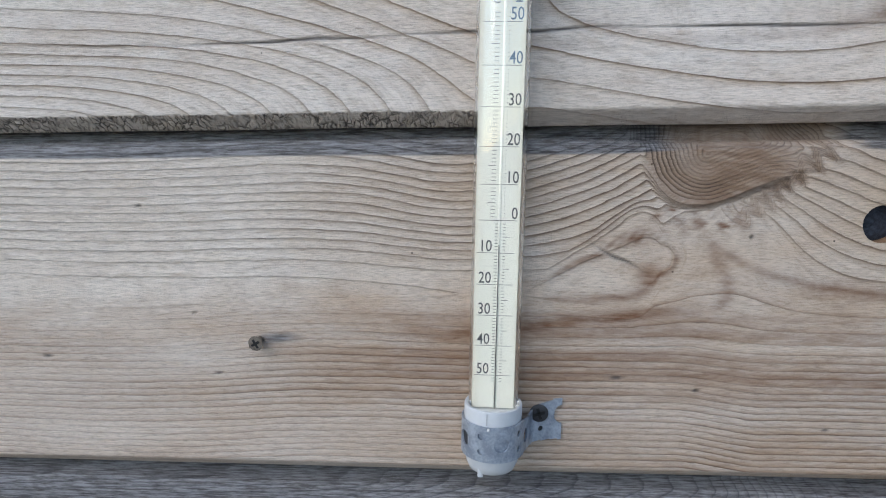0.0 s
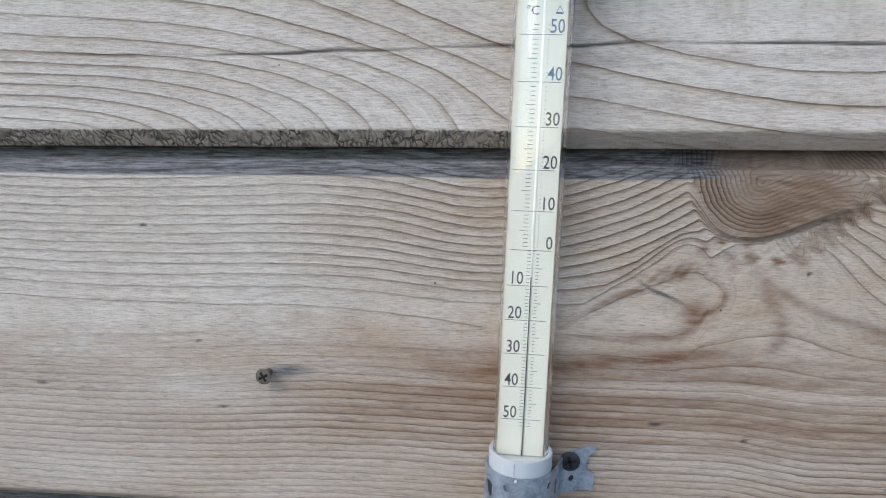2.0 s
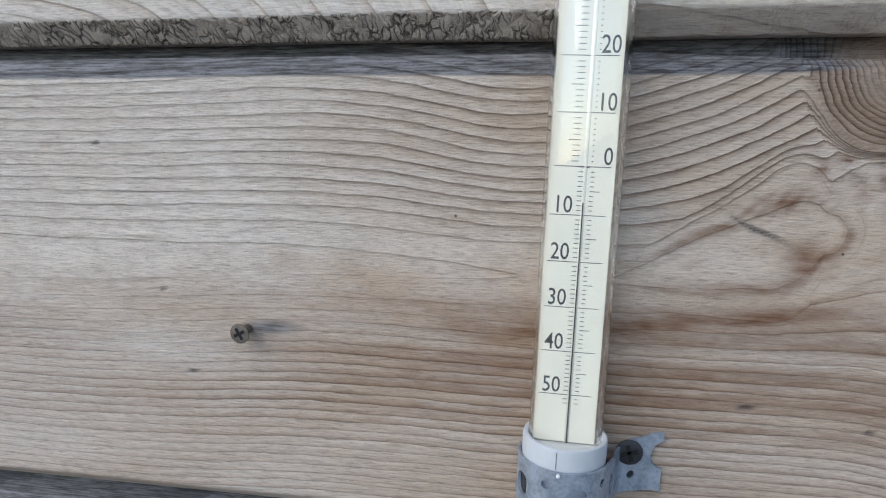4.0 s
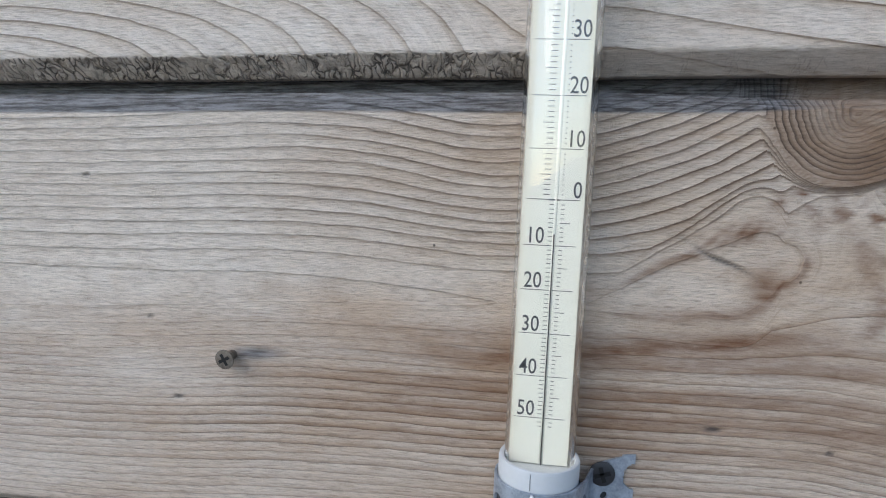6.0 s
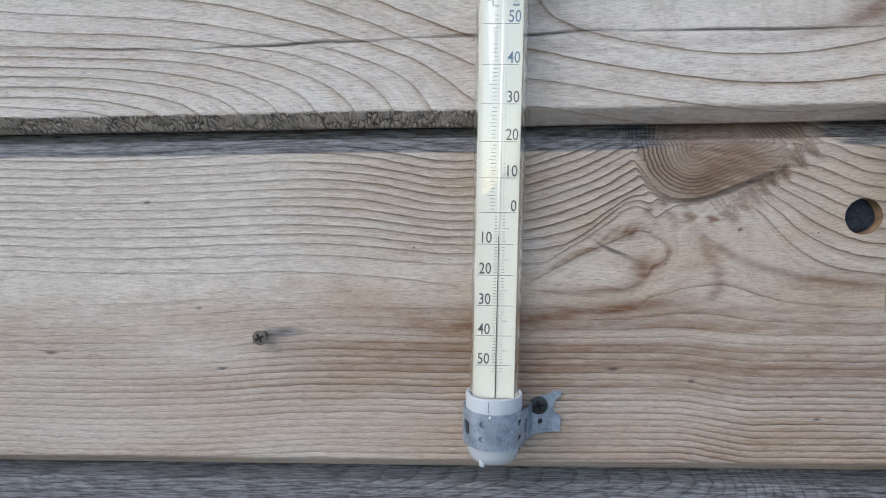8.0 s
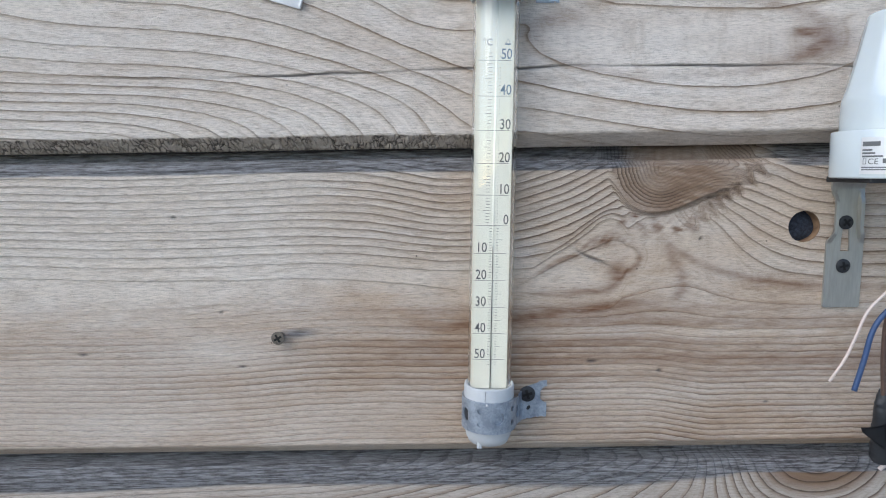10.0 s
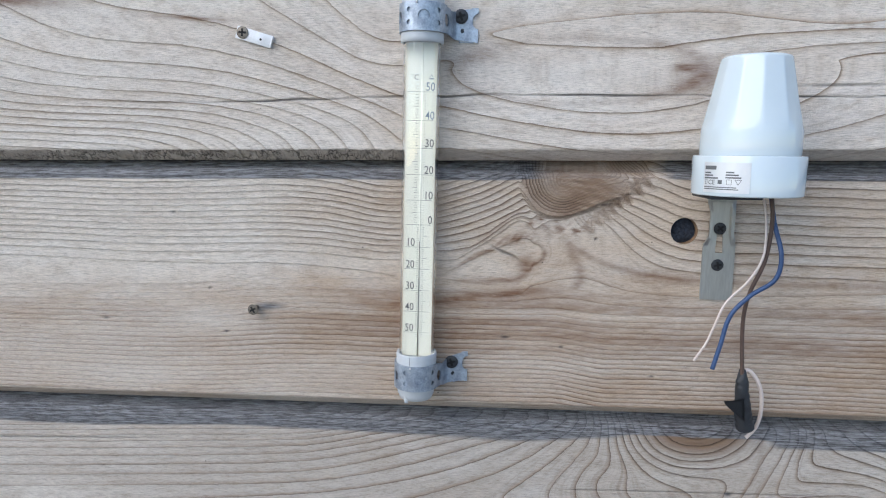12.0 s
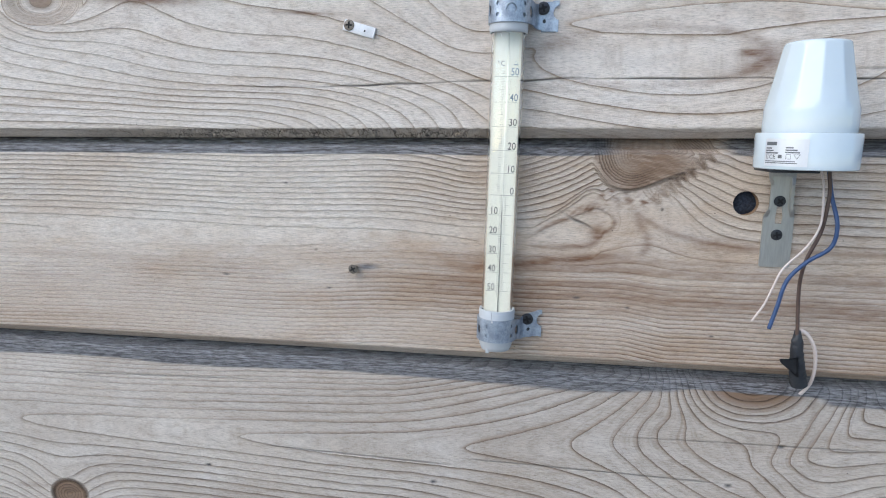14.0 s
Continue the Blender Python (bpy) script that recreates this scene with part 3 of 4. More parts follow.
def board_mesh(name, low, xs, dz, grain, mat, rough_edge=None, hole=False, edge_line=(0.3, 0.006)):
    """One board: back, lower chamfer, face, grey shoulder and tongue, swept along xs with the grain's relief."""
    top = low + PITCH - CHAMFER_H - GAP            # upper end of the shoulder
    face_top = top - SHOULDER
    prof = [(BOARD, low - CHAMFER_H + 0.0005), (CHAMFER_D + 0.0006, low - CHAMFER_H)]
    prof += [(CHAMFER_D * (1 - k), low - CHAMFER_H * (1 - k)) for k in np.linspace(0.02, 0.93, max(3, int(0.0085 / dz)))]
    prof += [(0.00018, low + 0.0001)]
    prof += [(0.0, z) for z in np.linspace(low + 0.0006, face_top - 0.0003, max(4, int((face_top - low) / dz)))]
    prof += [(0.0026 * k ** 1.7 + 0.0001, face_top + (top - face_top) * k) for k in np.linspace(0.04, 0.96, max(3, int(SHOULDER / dz)))]
    prof += [(0.0038, top), (0.0125, top + 0.0003), (0.0127, top + 0.0105), (BOARD, top + 0.011)]
    prof = np.array(prof)
    nx, nz = len(xs), len(prof)
    X, Z = np.meshgrid(xs, prof[:, 1], indexing="ij")
    Y = np.repeat(prof[None, :, 0], nx, 0)
    mm = X * 1000, (Z - 1.4) * 1000
    ring, knot, resin, crack, stain, lines = grain(*mm)
    gx = np.gradient(ring, axis=0) / np.gradient(mm[0], axis=0)
    gz = np.gradient(ring, axis=1) / np.maximum(np.abs(np.gradient(mm[1], axis=1)), 0.05)
    density = np.clip(np.hypot(gx, gz), 0.02, 0.9)
    on_face = step01(-0.0005, 0.0006, Z - low) * (Y < 0.006)
    u = ring + 0.27 * wavy(*mm, 16, 9, 21)
    late = np.clip((u - np.floor(u) - 0.5) * 2, 0, 1) ** 2
    Y = Y - on_face * (0.00016 * late - 0.00045 * crack + 0.0003 * wavy(*mm, 90, 40, 17)) + on_face * 0.0006 * knot * (wavy(*mm, 4, 3, 31) * 0.3 + wavy(*mm, 2.4, 1.2, 32) * 0.35)
    edge_dark = edge_line[0] * np.exp(-np.clip(face_top - Z, 0, 1) / edge_line[1])
    # bleached patches; the last term paints in the brighter light on the left
    bleach_and_light = 0.6 * np.exp(-((mm[0] - 50) / 14) ** 2 - ((mm[1] - 59) / 5) ** 2) + 0.8 * np.exp(-((mm[0] + 102) / 24) ** 2 - ((mm[1] - 29 + 0.04 * mm[0] + 4) / 7) ** 2) + 0.35 * np.clip(wavy(*mm, 30, 14, 71), 0, 1) + 0.7 * np.exp(-((mm[0] + 125) / 85) ** 2 - ((mm[1] - 88) / 30) ** 2) + 0.5 * (1 - step01(-190, 20, mm[0])) * np.clip(0.8 + 0.5 * wavy(*mm, 70, 6, 72), 0, 1)
    if hole:
        Z = Z - 0.0022 * step01(20, 80, mm[0]) * step01(face_top, top, np.repeat(prof[None, :, 1], nx, 0))
    Z = Z + 0.00025 * wavy(mm[0], mm[1] * 0, 40, 9, 6 + int(low * 1000) % 7)
    resin = np.where((prof[:, 1] < low)[None, :], 0.22 + 0.12 * wavy(*mm, 40, 1.2, 73), resin)
    chamfer = (prof[:, 0] > 0.0002) & (prof[:, 1] < low) & (prof[:, 0] < CHAMFER_D + 0.001)
    if rough_edge is not None:                     # sawn, torn chamfer
        amount = rough_edge(X[:, chamfer] * 1000)
        xm, zm = X[:, chamfer] * 1000, Z[:, chamfer] * 1000
        warp = xm + 2.6 * (zm % 134) * 0.5 + 1.7 * wavy(xm, zm, 5, 1.4, 41)
        tear = np.abs((warp / 5.2 + 0.5 * wavy(xm, zm, 9, 2, 43)) % 1 - 0.5) * 2
        dent = np.clip(1 - tear * 4.5, 0, 1) * (0.5 + 0.5 * np.sin(xm * 0.37 + 1.3 * wavy(xm, zm, 7, 3, 44)))
        Y[:, chamfer] += amount * (0.0016 * np.clip(dent, 0, 1) + 0.0004 * wavy(xm, zm, 1.6, 1.0, 47) + 0.0001 * wavy(xm, zm, 0.7, 0.5, 48))
        tears = np.zeros_like(Y)
        tears[:, chamfer] = amount
    else:
        tears = 0 * Y
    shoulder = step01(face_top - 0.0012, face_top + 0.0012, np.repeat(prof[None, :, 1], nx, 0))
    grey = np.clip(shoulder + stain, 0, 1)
    keep = np.ones((nx - 1, nz - 1), bool)
    if hole:
        cx, cz = (X[:-1, :-1] + X[1:, 1:]) / 2, (Z[:-1, :-1] + Z[1:, 1:]) / 2
        keep = (cx - HOLE_X) ** 2 + (cz - HOLE_Z) ** 2 > HOLE_R ** 2
        used = np.zeros((nx, nz), int)
        for a, b in ((0, 0), (1, 0), (0, 1), (1, 1)):
            used[a:nx - 1 + a, b:nz - 1 + b] += keep
        d = np.hypot(X - HOLE_X, Z - HOLE_Z)
        rim = (used > 0) & (used < 4) & (d < HOLE_R + 0.002) & (d > 0)
        X = np.where(rim, HOLE_X + (X - HOLE_X) * HOLE_R / np.maximum(d, 1e-6), X)
        Z = np.where(rim, HOLE_Z + (Z - HOLE_Z) * HOLE_R / np.maximum(d, 1e-6), Z)
    number = np.arange(nx * nz).reshape(nx, nz)
    quads = np.stack([number[:-1, :-1], number[1:, :-1], number[1:, 1:], number[:-1, 1:]], -1)[keep]
    me = bpy.data.meshes.new(name)
    me.vertices.add(nx * nz)
    me.vertices.foreach_set("co", np.stack([X, Y, Z], -1).astype(np.float32).ravel())
    me.loops.add(quads.size)
    me.loops.foreach_set("vertex_index", quads.astype(np.int32).ravel())
    me.polygons.add(len(quads))
    me.polygons.foreach_set("loop_start", np.arange(0, quads.size, 4, dtype=np.int32))
    me.update(calc_edges=True)
    me.shade_smooth()
    for key, value in (("grain", ring), ("ring_rate", density), ("edge_dark", edge_dark * on_face), ("bleach_and_light", bleach_and_light), ("line_weight", lines * (0.25 + 0.75 * (np.repeat(prof[None, :, 1], nx, 0) > low))), ("knot", knot), ("resin", resin), ("crack", crack * on_face), ("torn", tears), ("grey", grey)):
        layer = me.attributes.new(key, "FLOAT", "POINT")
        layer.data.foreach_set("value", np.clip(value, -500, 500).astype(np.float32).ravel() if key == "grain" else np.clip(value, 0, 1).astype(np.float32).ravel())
    me.materials.append(mat)
    return me


bm = slab(-1.6, 1.6, BOARD + 0.001, BOARD + 0.14, 0.0, 2.9)
wall = tagged(part("wall_front", bm, backing_wood, None, "timber wall clad with weathered horizontal pine boards", False), category="wall", kind="structure")
fine = np.concatenate([np.linspace(-1.6, -0.43, 24)[:-1], np.arange(-0.43, 0.35, 0.0009), np.linspace(0.351, 1.6, 26)])
coarse = np.linspace(-1.6, 1.6, 81)


def torn(x):
    return 0.05 + 0.95 * step01(-300, -165, x) * (1 - 0.97 * step01(2, 30, x))


def little(x):
    return 0.04 + 0 * x


DETAILED = (
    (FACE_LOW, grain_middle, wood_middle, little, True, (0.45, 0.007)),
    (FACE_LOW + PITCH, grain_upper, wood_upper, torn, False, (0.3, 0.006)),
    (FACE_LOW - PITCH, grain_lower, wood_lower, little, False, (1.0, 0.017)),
)
for low, grain, mat, edge, has_hole, edge_line in DETAILED:
    ob = new("board", board_mesh("board", low, fine, 0.00055, grain, mat, rough_edge=edge, hole=has_hole, edge_line=edge_line))
    ob.parent = wall
plain = board_mesh("board_far", FACE_LOW + 2 * PITCH, coarse, 0.006, grain_plain, wood_middle)
for k in [*range(-11, -3), *range(0, 8)]:
    ob = new("board", plain)
    ob.parent = wall
    ob.location.z = k * PITCH

# the bored hole's wall and the dark plug in it
hole_thing = thing("bored_hole_plug", "round bored cable hole with a dark plug in it", "hole", (HOLE_X, 0, HOLE_Z))
bm = bmesh.new()
rings = [[bm.verts.new((HOLE_R * math.cos(a), y, HOLE_R * math.sin(a))) for a in np.linspace(0, 2 * math.pi, 48, endpoint=False)] for y in (0.0002, 0.002, 0.0185)]
for a, b in zip(rings, rings[1:]):
    for i in range(48):
        bm.faces.new((a[i], b[i], b[(i + 1) % 48], a[(i + 1) % 48]))
part("bore", bm, plain_wood("bored_wood", (0.30, 0.19, 0.11), (0.16, 0.095, 0.055)), hole_thing, "bare brown wood of the bore")
bm = bmesh.new()
centre = bm.verts.new((0.0, 0.0036, 0))
plug = [[bm.verts.new((r * math.cos(a), 0.0040 + 0.0007 * math.sin(3 * a + r * 900) + (0.001 if r > 0.0055 else 0), r * math.sin(a))) for a in np.linspace(0, 2 * math.pi, 40, endpoint=False)] for r in (0.002, 0.004, 0.0066)]
for i in range(40):
    bm.faces.new((centre, plug[0][i], plug[0][(i + 1) % 40]))
    for a, b in zip(plug, plug[1:]):
        bm.faces.new((a[i], b[i], b[(i + 1) % 40], a[(i + 1) % 40]))
bmesh.ops.recalc_face_normals(bm, faces=bm.faces)
part("plug", bm, foam_dark, hole_thing, "dark blue-black filling")

# ---- thermometer ----
AXIS_X, AXIS_Y, AXIS_Z, LEAN = 0.01175, -0.0122, 1.4190, 1.42
thermometer = thing("thermometer", "white-scaled glass tube outdoor thermometer clamped to the boards", "thermometer", (AXIS_X, AXIS_Y, AXIS_Z), (0, LEAN, 0))
TUBE_R, TUBE_H = 0.0089, 0.1515
outer = [(TUBE_R, -0.0049), (TUBE_R, TUBE_H + 0.004)]
inner = [(TUBE_R - 0.0009, TUBE_H + 0.004), (TUBE_R - 0.0009, -0.0049)]
bm = lathe(outer + inner + [outer[0]], 96)
glass_tube = part("glass_tube", bm, glass, thermometer, "clear glass tube")
sharp(glass_tube, 40)
glass_tube.visible_shadow = False
PLATE_Y = 0.0004
part("scale_plate", slab(-0.0079, 0.0074, PLATE_Y, PLATE_Y + 0.0012, -0.0048, TUBE_H + 0.002, 0.0002), scale_enamel, thermometer, "cream white scale plate", False)
part("capillary", lathe([(0.0, -0.0048), (0.0007, -0.0048), (0.0007, TUBE_H), (0, TUBE_H)], 24), enamel_rod, thermometer, "glossy enamelled capillary", at=pose(0.0004, PLATE_Y + 0.0005, 0))
part("fluid_column", lathe([(0.0, -0.0048), (0.00014, -0.0048), (0.00014, 0.0545), (0, 0.0545)], 10), dark_fluid, thermometer, "thin dark liquid column", at=pose(0.0004, PLATE_Y - 0.00028, 0))


def scale_height(deg):
    """Height on the scale over the lower cap; degrees lie wider apart towards the top."""
    return 0.0629 + 0.00120 * deg + 0.00000180 * deg * deg if deg >= 0 else 0.0628 + 0.00112 * deg + 0.0000003 * deg * deg


INK = PLATE_Y - 0.00006
bm, faint = bmesh.new(), bmesh.new()
for deg in range(-52, 53):
    h = scale_height(deg)
    if deg % 10 == 0 and abs(deg) <= 50:
        quad(bm, -0.0067 if deg >= 0 else -0.0071, 0.0062 if deg >= 0 else 0.0058, h - 0.00009, h + 0.00009, INK)
    elif deg >= 0:
        long = 0.0020 if deg % 5 == 0 else 0.0009
        quad(bm, -0.0019 - long, -0.0012, h - 0.00009, h + 0.00009, INK)
        # dots drawn for the marks' shadow and refraction in the capillary
        quad(faint, 0.0017, 0.0021, h - 0.00009, h + 0.00009, INK)
    else:
        quad(faint if deg % 5 else bm, -0.0011, 0.0002, h - 0.00009, h + 0.00009, INK)
        quad(faint if deg % 5 else bm, 0.0017, 0.0026 if deg % 5 else 0.0040, h - 0.00009, h + 0.00009, INK)
part("scale_marks", bm, print_black, thermometer, "fine black degree marks", False)
part("marks_and_refraction", faint, print_black, thermometer, "fine dark degree marks, with dots painted for their shadow and refraction", False)
part("zero_mark", slab(-0.0012, 0.0014, INK - 0.0001, INK, 0.0627, 0.0630), print_black, thermometer, "", False)
for deg in (50, 40, 30, 20, 10, 0, -10, -20, -30, -40, -50):
    bm = letters(str(abs(deg)), 0.0057, "RIGHT")
    x = 0.0066 if deg >= 0 else -0.0019
    part("numeral", bm, print_blue if deg >= 40 else print_black, thermometer, "printed scale number", False, pose(x, INK, scale_height(deg) + 0.00055) @ Matrix.Diagonal((0.80, 1, 1, 1)))
part("unit_mark", letters("°C", 0.0037), print_black, thermometer, "printed degree Celsius sign", False, pose(-0.0052, INK, scale_height(50) + 0.0056))
bm = bmesh.new()
tri = [Vector((math.cos(radians(90 + 120 * k)), 0, math.sin(radians(90 + 120 * k)))) for k in range(3)]
for k in range(3):
    a, b = tri[k], tri[(k + 1) % 3]
    bm.faces.new([bm.verts.new(q * 0.0015) for q in (a, b, b * 0.78, a * 0.78)])
bm.faces.new([bm.verts.new((x, 0, z)) for x, z in ((-0.0011, -0.0009), (0.0011, -0.0009), (0.0007, -0.0004), (-0.0007, -0.0004))])
part("maker_mark", bm, print_blue, thermometer, "small triangular printed sign", False, pose(0.0047, INK, scale_height(50) + 0.0068))
# end caps
cap_low = part("lower_cap", lathe([(0, -0.0268), (0.0074, -0.0268), (0.0082, -0.0264), (0.0093, -0.0238), (0.0099, -0.0205), (0.0101, -0.0190), (0.0103, -0.0030), (0.0101, -0.0023), (0.0096, -0.0021), (0.0091, -0.0023), (0.0090, -0.0050), (0, -0.0050)], 72), cap_plastic, thermometer, "milky white plastic end cap")
sharp(cap_low, 50)
part("drip_nib", slab(-0.0050, -0.0030, -0.0076, -0.0054, -0.0277, -0.0245, 0.0003), cap_plastic, cap_low)
part("seam", slab(-0.00008, 0.00008, -0.01034, -0.0102, -0.007, -0.0028), print_grey, cap_low, "thin moulding seam", False, pose(-0.0022, 0.0002, 0))
cap_high = part("upper_cap", lathe([(0, TUBE_H - 0.001), (0.0090, TUBE_H - 0.001), (0.0091, TUBE_H - 0.0019), (0.0096, TUBE_H - 0.0021), (0.0102, TUBE_H - 0.0016), (0.0103, TUBE_H), (0.0101, TUBE_H + 0.018), (0.0096, TUBE_H + 0.022), (0.0080, TUBE_H + 0.026), (0, TUBE_H + 0.0265)], 72), cap_plastic, thermometer, "milky white plastic end cap")
sharp(cap_high, 50)

# ---- clamps of perforated strap ----
BAND_R, BAND_H, STEP = 0.0113, 0.0130, 0.00034


def strap_path():
    """Plan of the strap round the tube's axis: from behind the tube round its front to a foot on the wall."""
    pts = [Vector((BAND_R * math.cos(a), BAND_R * math.sin(a))) for a in np.linspace(radians(150), radians(335), 60)]
    foot = 0.0112
    pts += [Vector((0.0106, -0.0043)), Vector((0.0115, -0.0010)), Vector((0.0126, 0.0030)), Vector((0.0137, 0.0075)), Vector((0.0150, 0.0105)), Vector((0.0173, foot)), Vector((0.0258, foot - 0.0002))]
    line = [pts[0]]
    for a, b in zip(pts, pts[1:]):
        n = max(1, round((b - a).length / 0.0002))
        line += [a + (b - a) * k / n for k in range(1, n + 1)]
    for _ in range(12):
        line = [line[0]] + [(a + 2 * b + c) / 4 for a, b, c in zip(line, line[1:], line[2:])] + [line[-1]]
    run = [0.0]
    for a, b in zip(line, line[1:]):
        run.append(run[-1] + (b - a).length)
    return line, run


STRAP, RUN = strap_path()


def strap_bend(s, t):
    s = min(max(s, 0), RUN[-1] - 1e-6)
    i = min(int(np.searchsorted(RUN, s)), len(STRAP) - 1)
    i = max(i, 1)
    k = (s - RUN[i - 1]) / max(RUN[i] - RUN[i - 1], 1e-9)
    q = STRAP[i - 1].lerp(STRAP[i], k)
    d = (STRAP[i] - STRAP[i - 1]).normalized()
    return (q.x, q.y, t), (d.y, -d.x, 0)


def clamp(name, label, at, lean, dips, big_at, drop):
    length = math.floor(RUN[-1] / STEP) * STEP
    arc = BAND_R * radians(185)
    front = BAND_R * radians(120)                   # run to the strap's foremost line
    foot0 = length - 0.0125
    H = BAND_H

    def keep(s, t):
        if s > length - 0.0042:                     # torn end: half of a big hole and of a small one
            if (s - length) ** 2 + (t - 0.0080) ** 2 < 0.0029 ** 2:
                return False
        if s < 0.0016 and 0.004 < t < 0.012:
            return False
        low = max(0.0, drop * (s - arc) / (length - arc)) if s > arc else 0
        dip = 0.0011 * math.sin(math.pi * (s - arc) / (length - arc)) if s > arc else 0
        return low + dip <= t <= H - dip * 0.6

    holes = [(front + big_at - 0.0075, H * 0.29, 0.0011), (front + big_at - 0.0075, H * 0.72, 0.0011), (front + big_at, H * 0.5, 0.0027), (front + big_at + 0.0075, H * 0.29, 0.0011), (front + big_at + 0.0075, H * 0.72, 0.0011), (front + big_at + 0.0150, H * 0.5, 0.0028), (foot0 + 0.0048, H * 0.36, 0.0009), (front + big_at - 0.0152, H * 0.5, 0.0027)]

    def bend(s, t):
        q, n = strap_bend(s, t)
        out = max(0.0, s - arc)
        u = out / (length - arc)
        flare = 1 + 0.26 * float(step01(0.25, 0.8, np.float64(u)))
        sag = (dips[0] * float(step01(0.0, 0.5, np.float64(u))) + dips[1] * float(step01(0.5, 1.0, np.float64(u)))) / 1000
        return (q[0], q[1], (q[2] - H / 2) * flare + sag), n

    c = thing(name, label, "clamp", at, (0, lean, 0))
    sharp(part("strap", sheet(length, round(H / STEP) * STEP, STEP, holes, keep, bend, 0.0007), galvanized, c, "grey galvanized perforated steel strap"), 35)
    inner = bmesh.new()
    rows = [[inner.verts.new(((BAND_R - 0.00092) * math.cos(a), (BAND_R - 0.00092) * math.sin(a), z)) for z in (-H / 2 + 0.0004, H / 2 - 0.0004)] for a in np.linspace(radians(215), radians(322), 40)]
    for a, b in zip(rows, rows[1:]):
        inner.faces.new((a[0], b[0], b[1], a[1]))
    part("inner_turn", inner, galvanized, c, "inner turn of the strap")
    q, _ = bend(foot0 + 0.0040, H * 0.78)
    cross_head(c, 0.0035, 0.002, black_screw, pose(q[0], q[1] - 0.0007, q[2]), 0.3, "screw", "black cross-head screw")
    # black strips added behind the strap's holes to paint the shade in them
    hole_shade = bmesh.new()
    for a0, a1 in ((150, 212), (328, 385)):
        rows = [[hole_shade.verts.new(((BAND_R - 0.00085) * math.cos(a), (BAND_R - 0.00085) * math.sin(a), z)) for z in (-H * 0.42, H * 0.42)] for a in np.linspace(radians(a0), radians(a1), 20)]
        for a, b in zip(rows, rows[1:]):
            hole_shade.faces.new((a[0], b[0], b[1], a[1]))
    part("hole_shade", hole_shade, tape_black, c, "black strip standing in for the shade in the strap's holes")
    # the foot's hole gets its shade as a black slab behind it
    q2, _ = bend(foot0 + 0.0048, H * 0.36)
    part("foot_hole_shade", slab(q2[0] - 0.0018, q2[0] + 0.0018, q2[1] + 0.00075, q2[1] + 0.00095, q2[2] - 0.0018, q2[2] + 0.0018), tape_black, c, "black slab standing in for the shade in the foot's hole", False)
    sag_end = (dips[0] + dips[1]) / 1000
    part("rear_layer", slab(0.0165, 0.0238, 0.01158, 0.0120, -H * 0.5 + sag_end - 0.0018, -H * 0.5 + sag_end + 0.0006, 0.0001), galvanized, c, "end of the strap's inner turn under the foot")
    burr = lathe([(0, 0), (0.00045, 0), (0.00055, 0.0005), (0.0003, 0.0009), (0, 0.0010)], 12)
    part("burr", burr, white_metal, c, "bright fleck on the strap's edge", at=pose(-0.0017, -0.0113, H / 2 - 0.0006, 90))
    return c


clamp("strap_clamp", "galvanized perforated strap clamp with a black screw round the lower cap", (0.0115, AXIS_Y, 1.4053), LEAN, (-2.6, 3.4), 0.0030, 0.0)
clamp("strap_clamp", "galvanized perforated strap clamp with a black screw round the upper cap", (0.0159, AXIS_Y, 1.5795), LEAN, (-0.8, 0.6), 0.0016, 0.0)

# ---- light sensor on its angle bracket ----
SX, SY, SZ = 0.1617, -0.0315, 1.4990
sensor = thing("light_sensor", "bluish white plastic outdoor light sensor on a steel bracket", "light sensor", (SX, SY, SZ), (0, 0.6, 0))
base = part("base", lathe([(0, 0.0006), (0.0209, 0.0006), (0.0212, 0.0), (0.0225, 0.0), (0.0229, 0.0004), (0.0231, 0.0165), (0.0228, 0.0170), (0.0210, 0.0172), (0.0209, 0.0166), (0, 0.0166)], 120), dome_plastic, sensor, "round white plastic base")
sharp(base, 40)


def dome_mesh():
    """A tapered dome with soft flats round it."""
    levels = [(0.0205, 0.0168), (0.0206, 0.0205), (0.0205, 0.0275), (0.0203, 0.0290), (0.0197, 0.0325), (0.0175, 0.0425), (0.0154, 0.0530), (0.0146, 0.0568), (0.0142, 0.0581), (0.0136, 0.0588), (0.0125, 0.0592), (0, 0.0594)]
    bm = bmesh.new()
    n, flats = 144, 12
    rings = []
    for r, h in levels:
        if r == 0:
            rings.append([bm.verts.new((0, 0, h))])
            continue
        ring = []
        for i in range(n):
            a = 2 * math.pi * i / n
            off = (a + radians(8)) % (2 * math.pi / flats) - math.pi / flats
            k = 1 - 0.85 * (1 - math.cos(math.pi / flats) / math.cos(off)) if 0.03 < h < 0.0575 else 1.0
            ring.append(bm.verts.new((r * k * math.cos(a), r * k * math.sin(a), h)))
        rings.append(ring)
    for a, b in zip(rings, rings[1:]):
        for i in range(n):
            j = (i + 1) % n
            bm.faces.new((a[i], a[j], b[0]) if len(b) == 1 else (a[i], a[j], b[j], b[i]))
    bmesh.ops.recalc_face_normals(bm, faces=bm.faces)
    return bm


sharp(part("dome", dome_mesh(), dome_plastic, sensor, "tapered glossy dome with soft flats"), 60)


def wrap(bm, r, turn):
    """Lays a flat x-z mesh round the base at radius r."""
    for v in bm.verts:
        a = turn + v.co.x / r
        v.co = Vector((r * math.sin(a), -r * math.cos(a), v.co.z))
    return bm


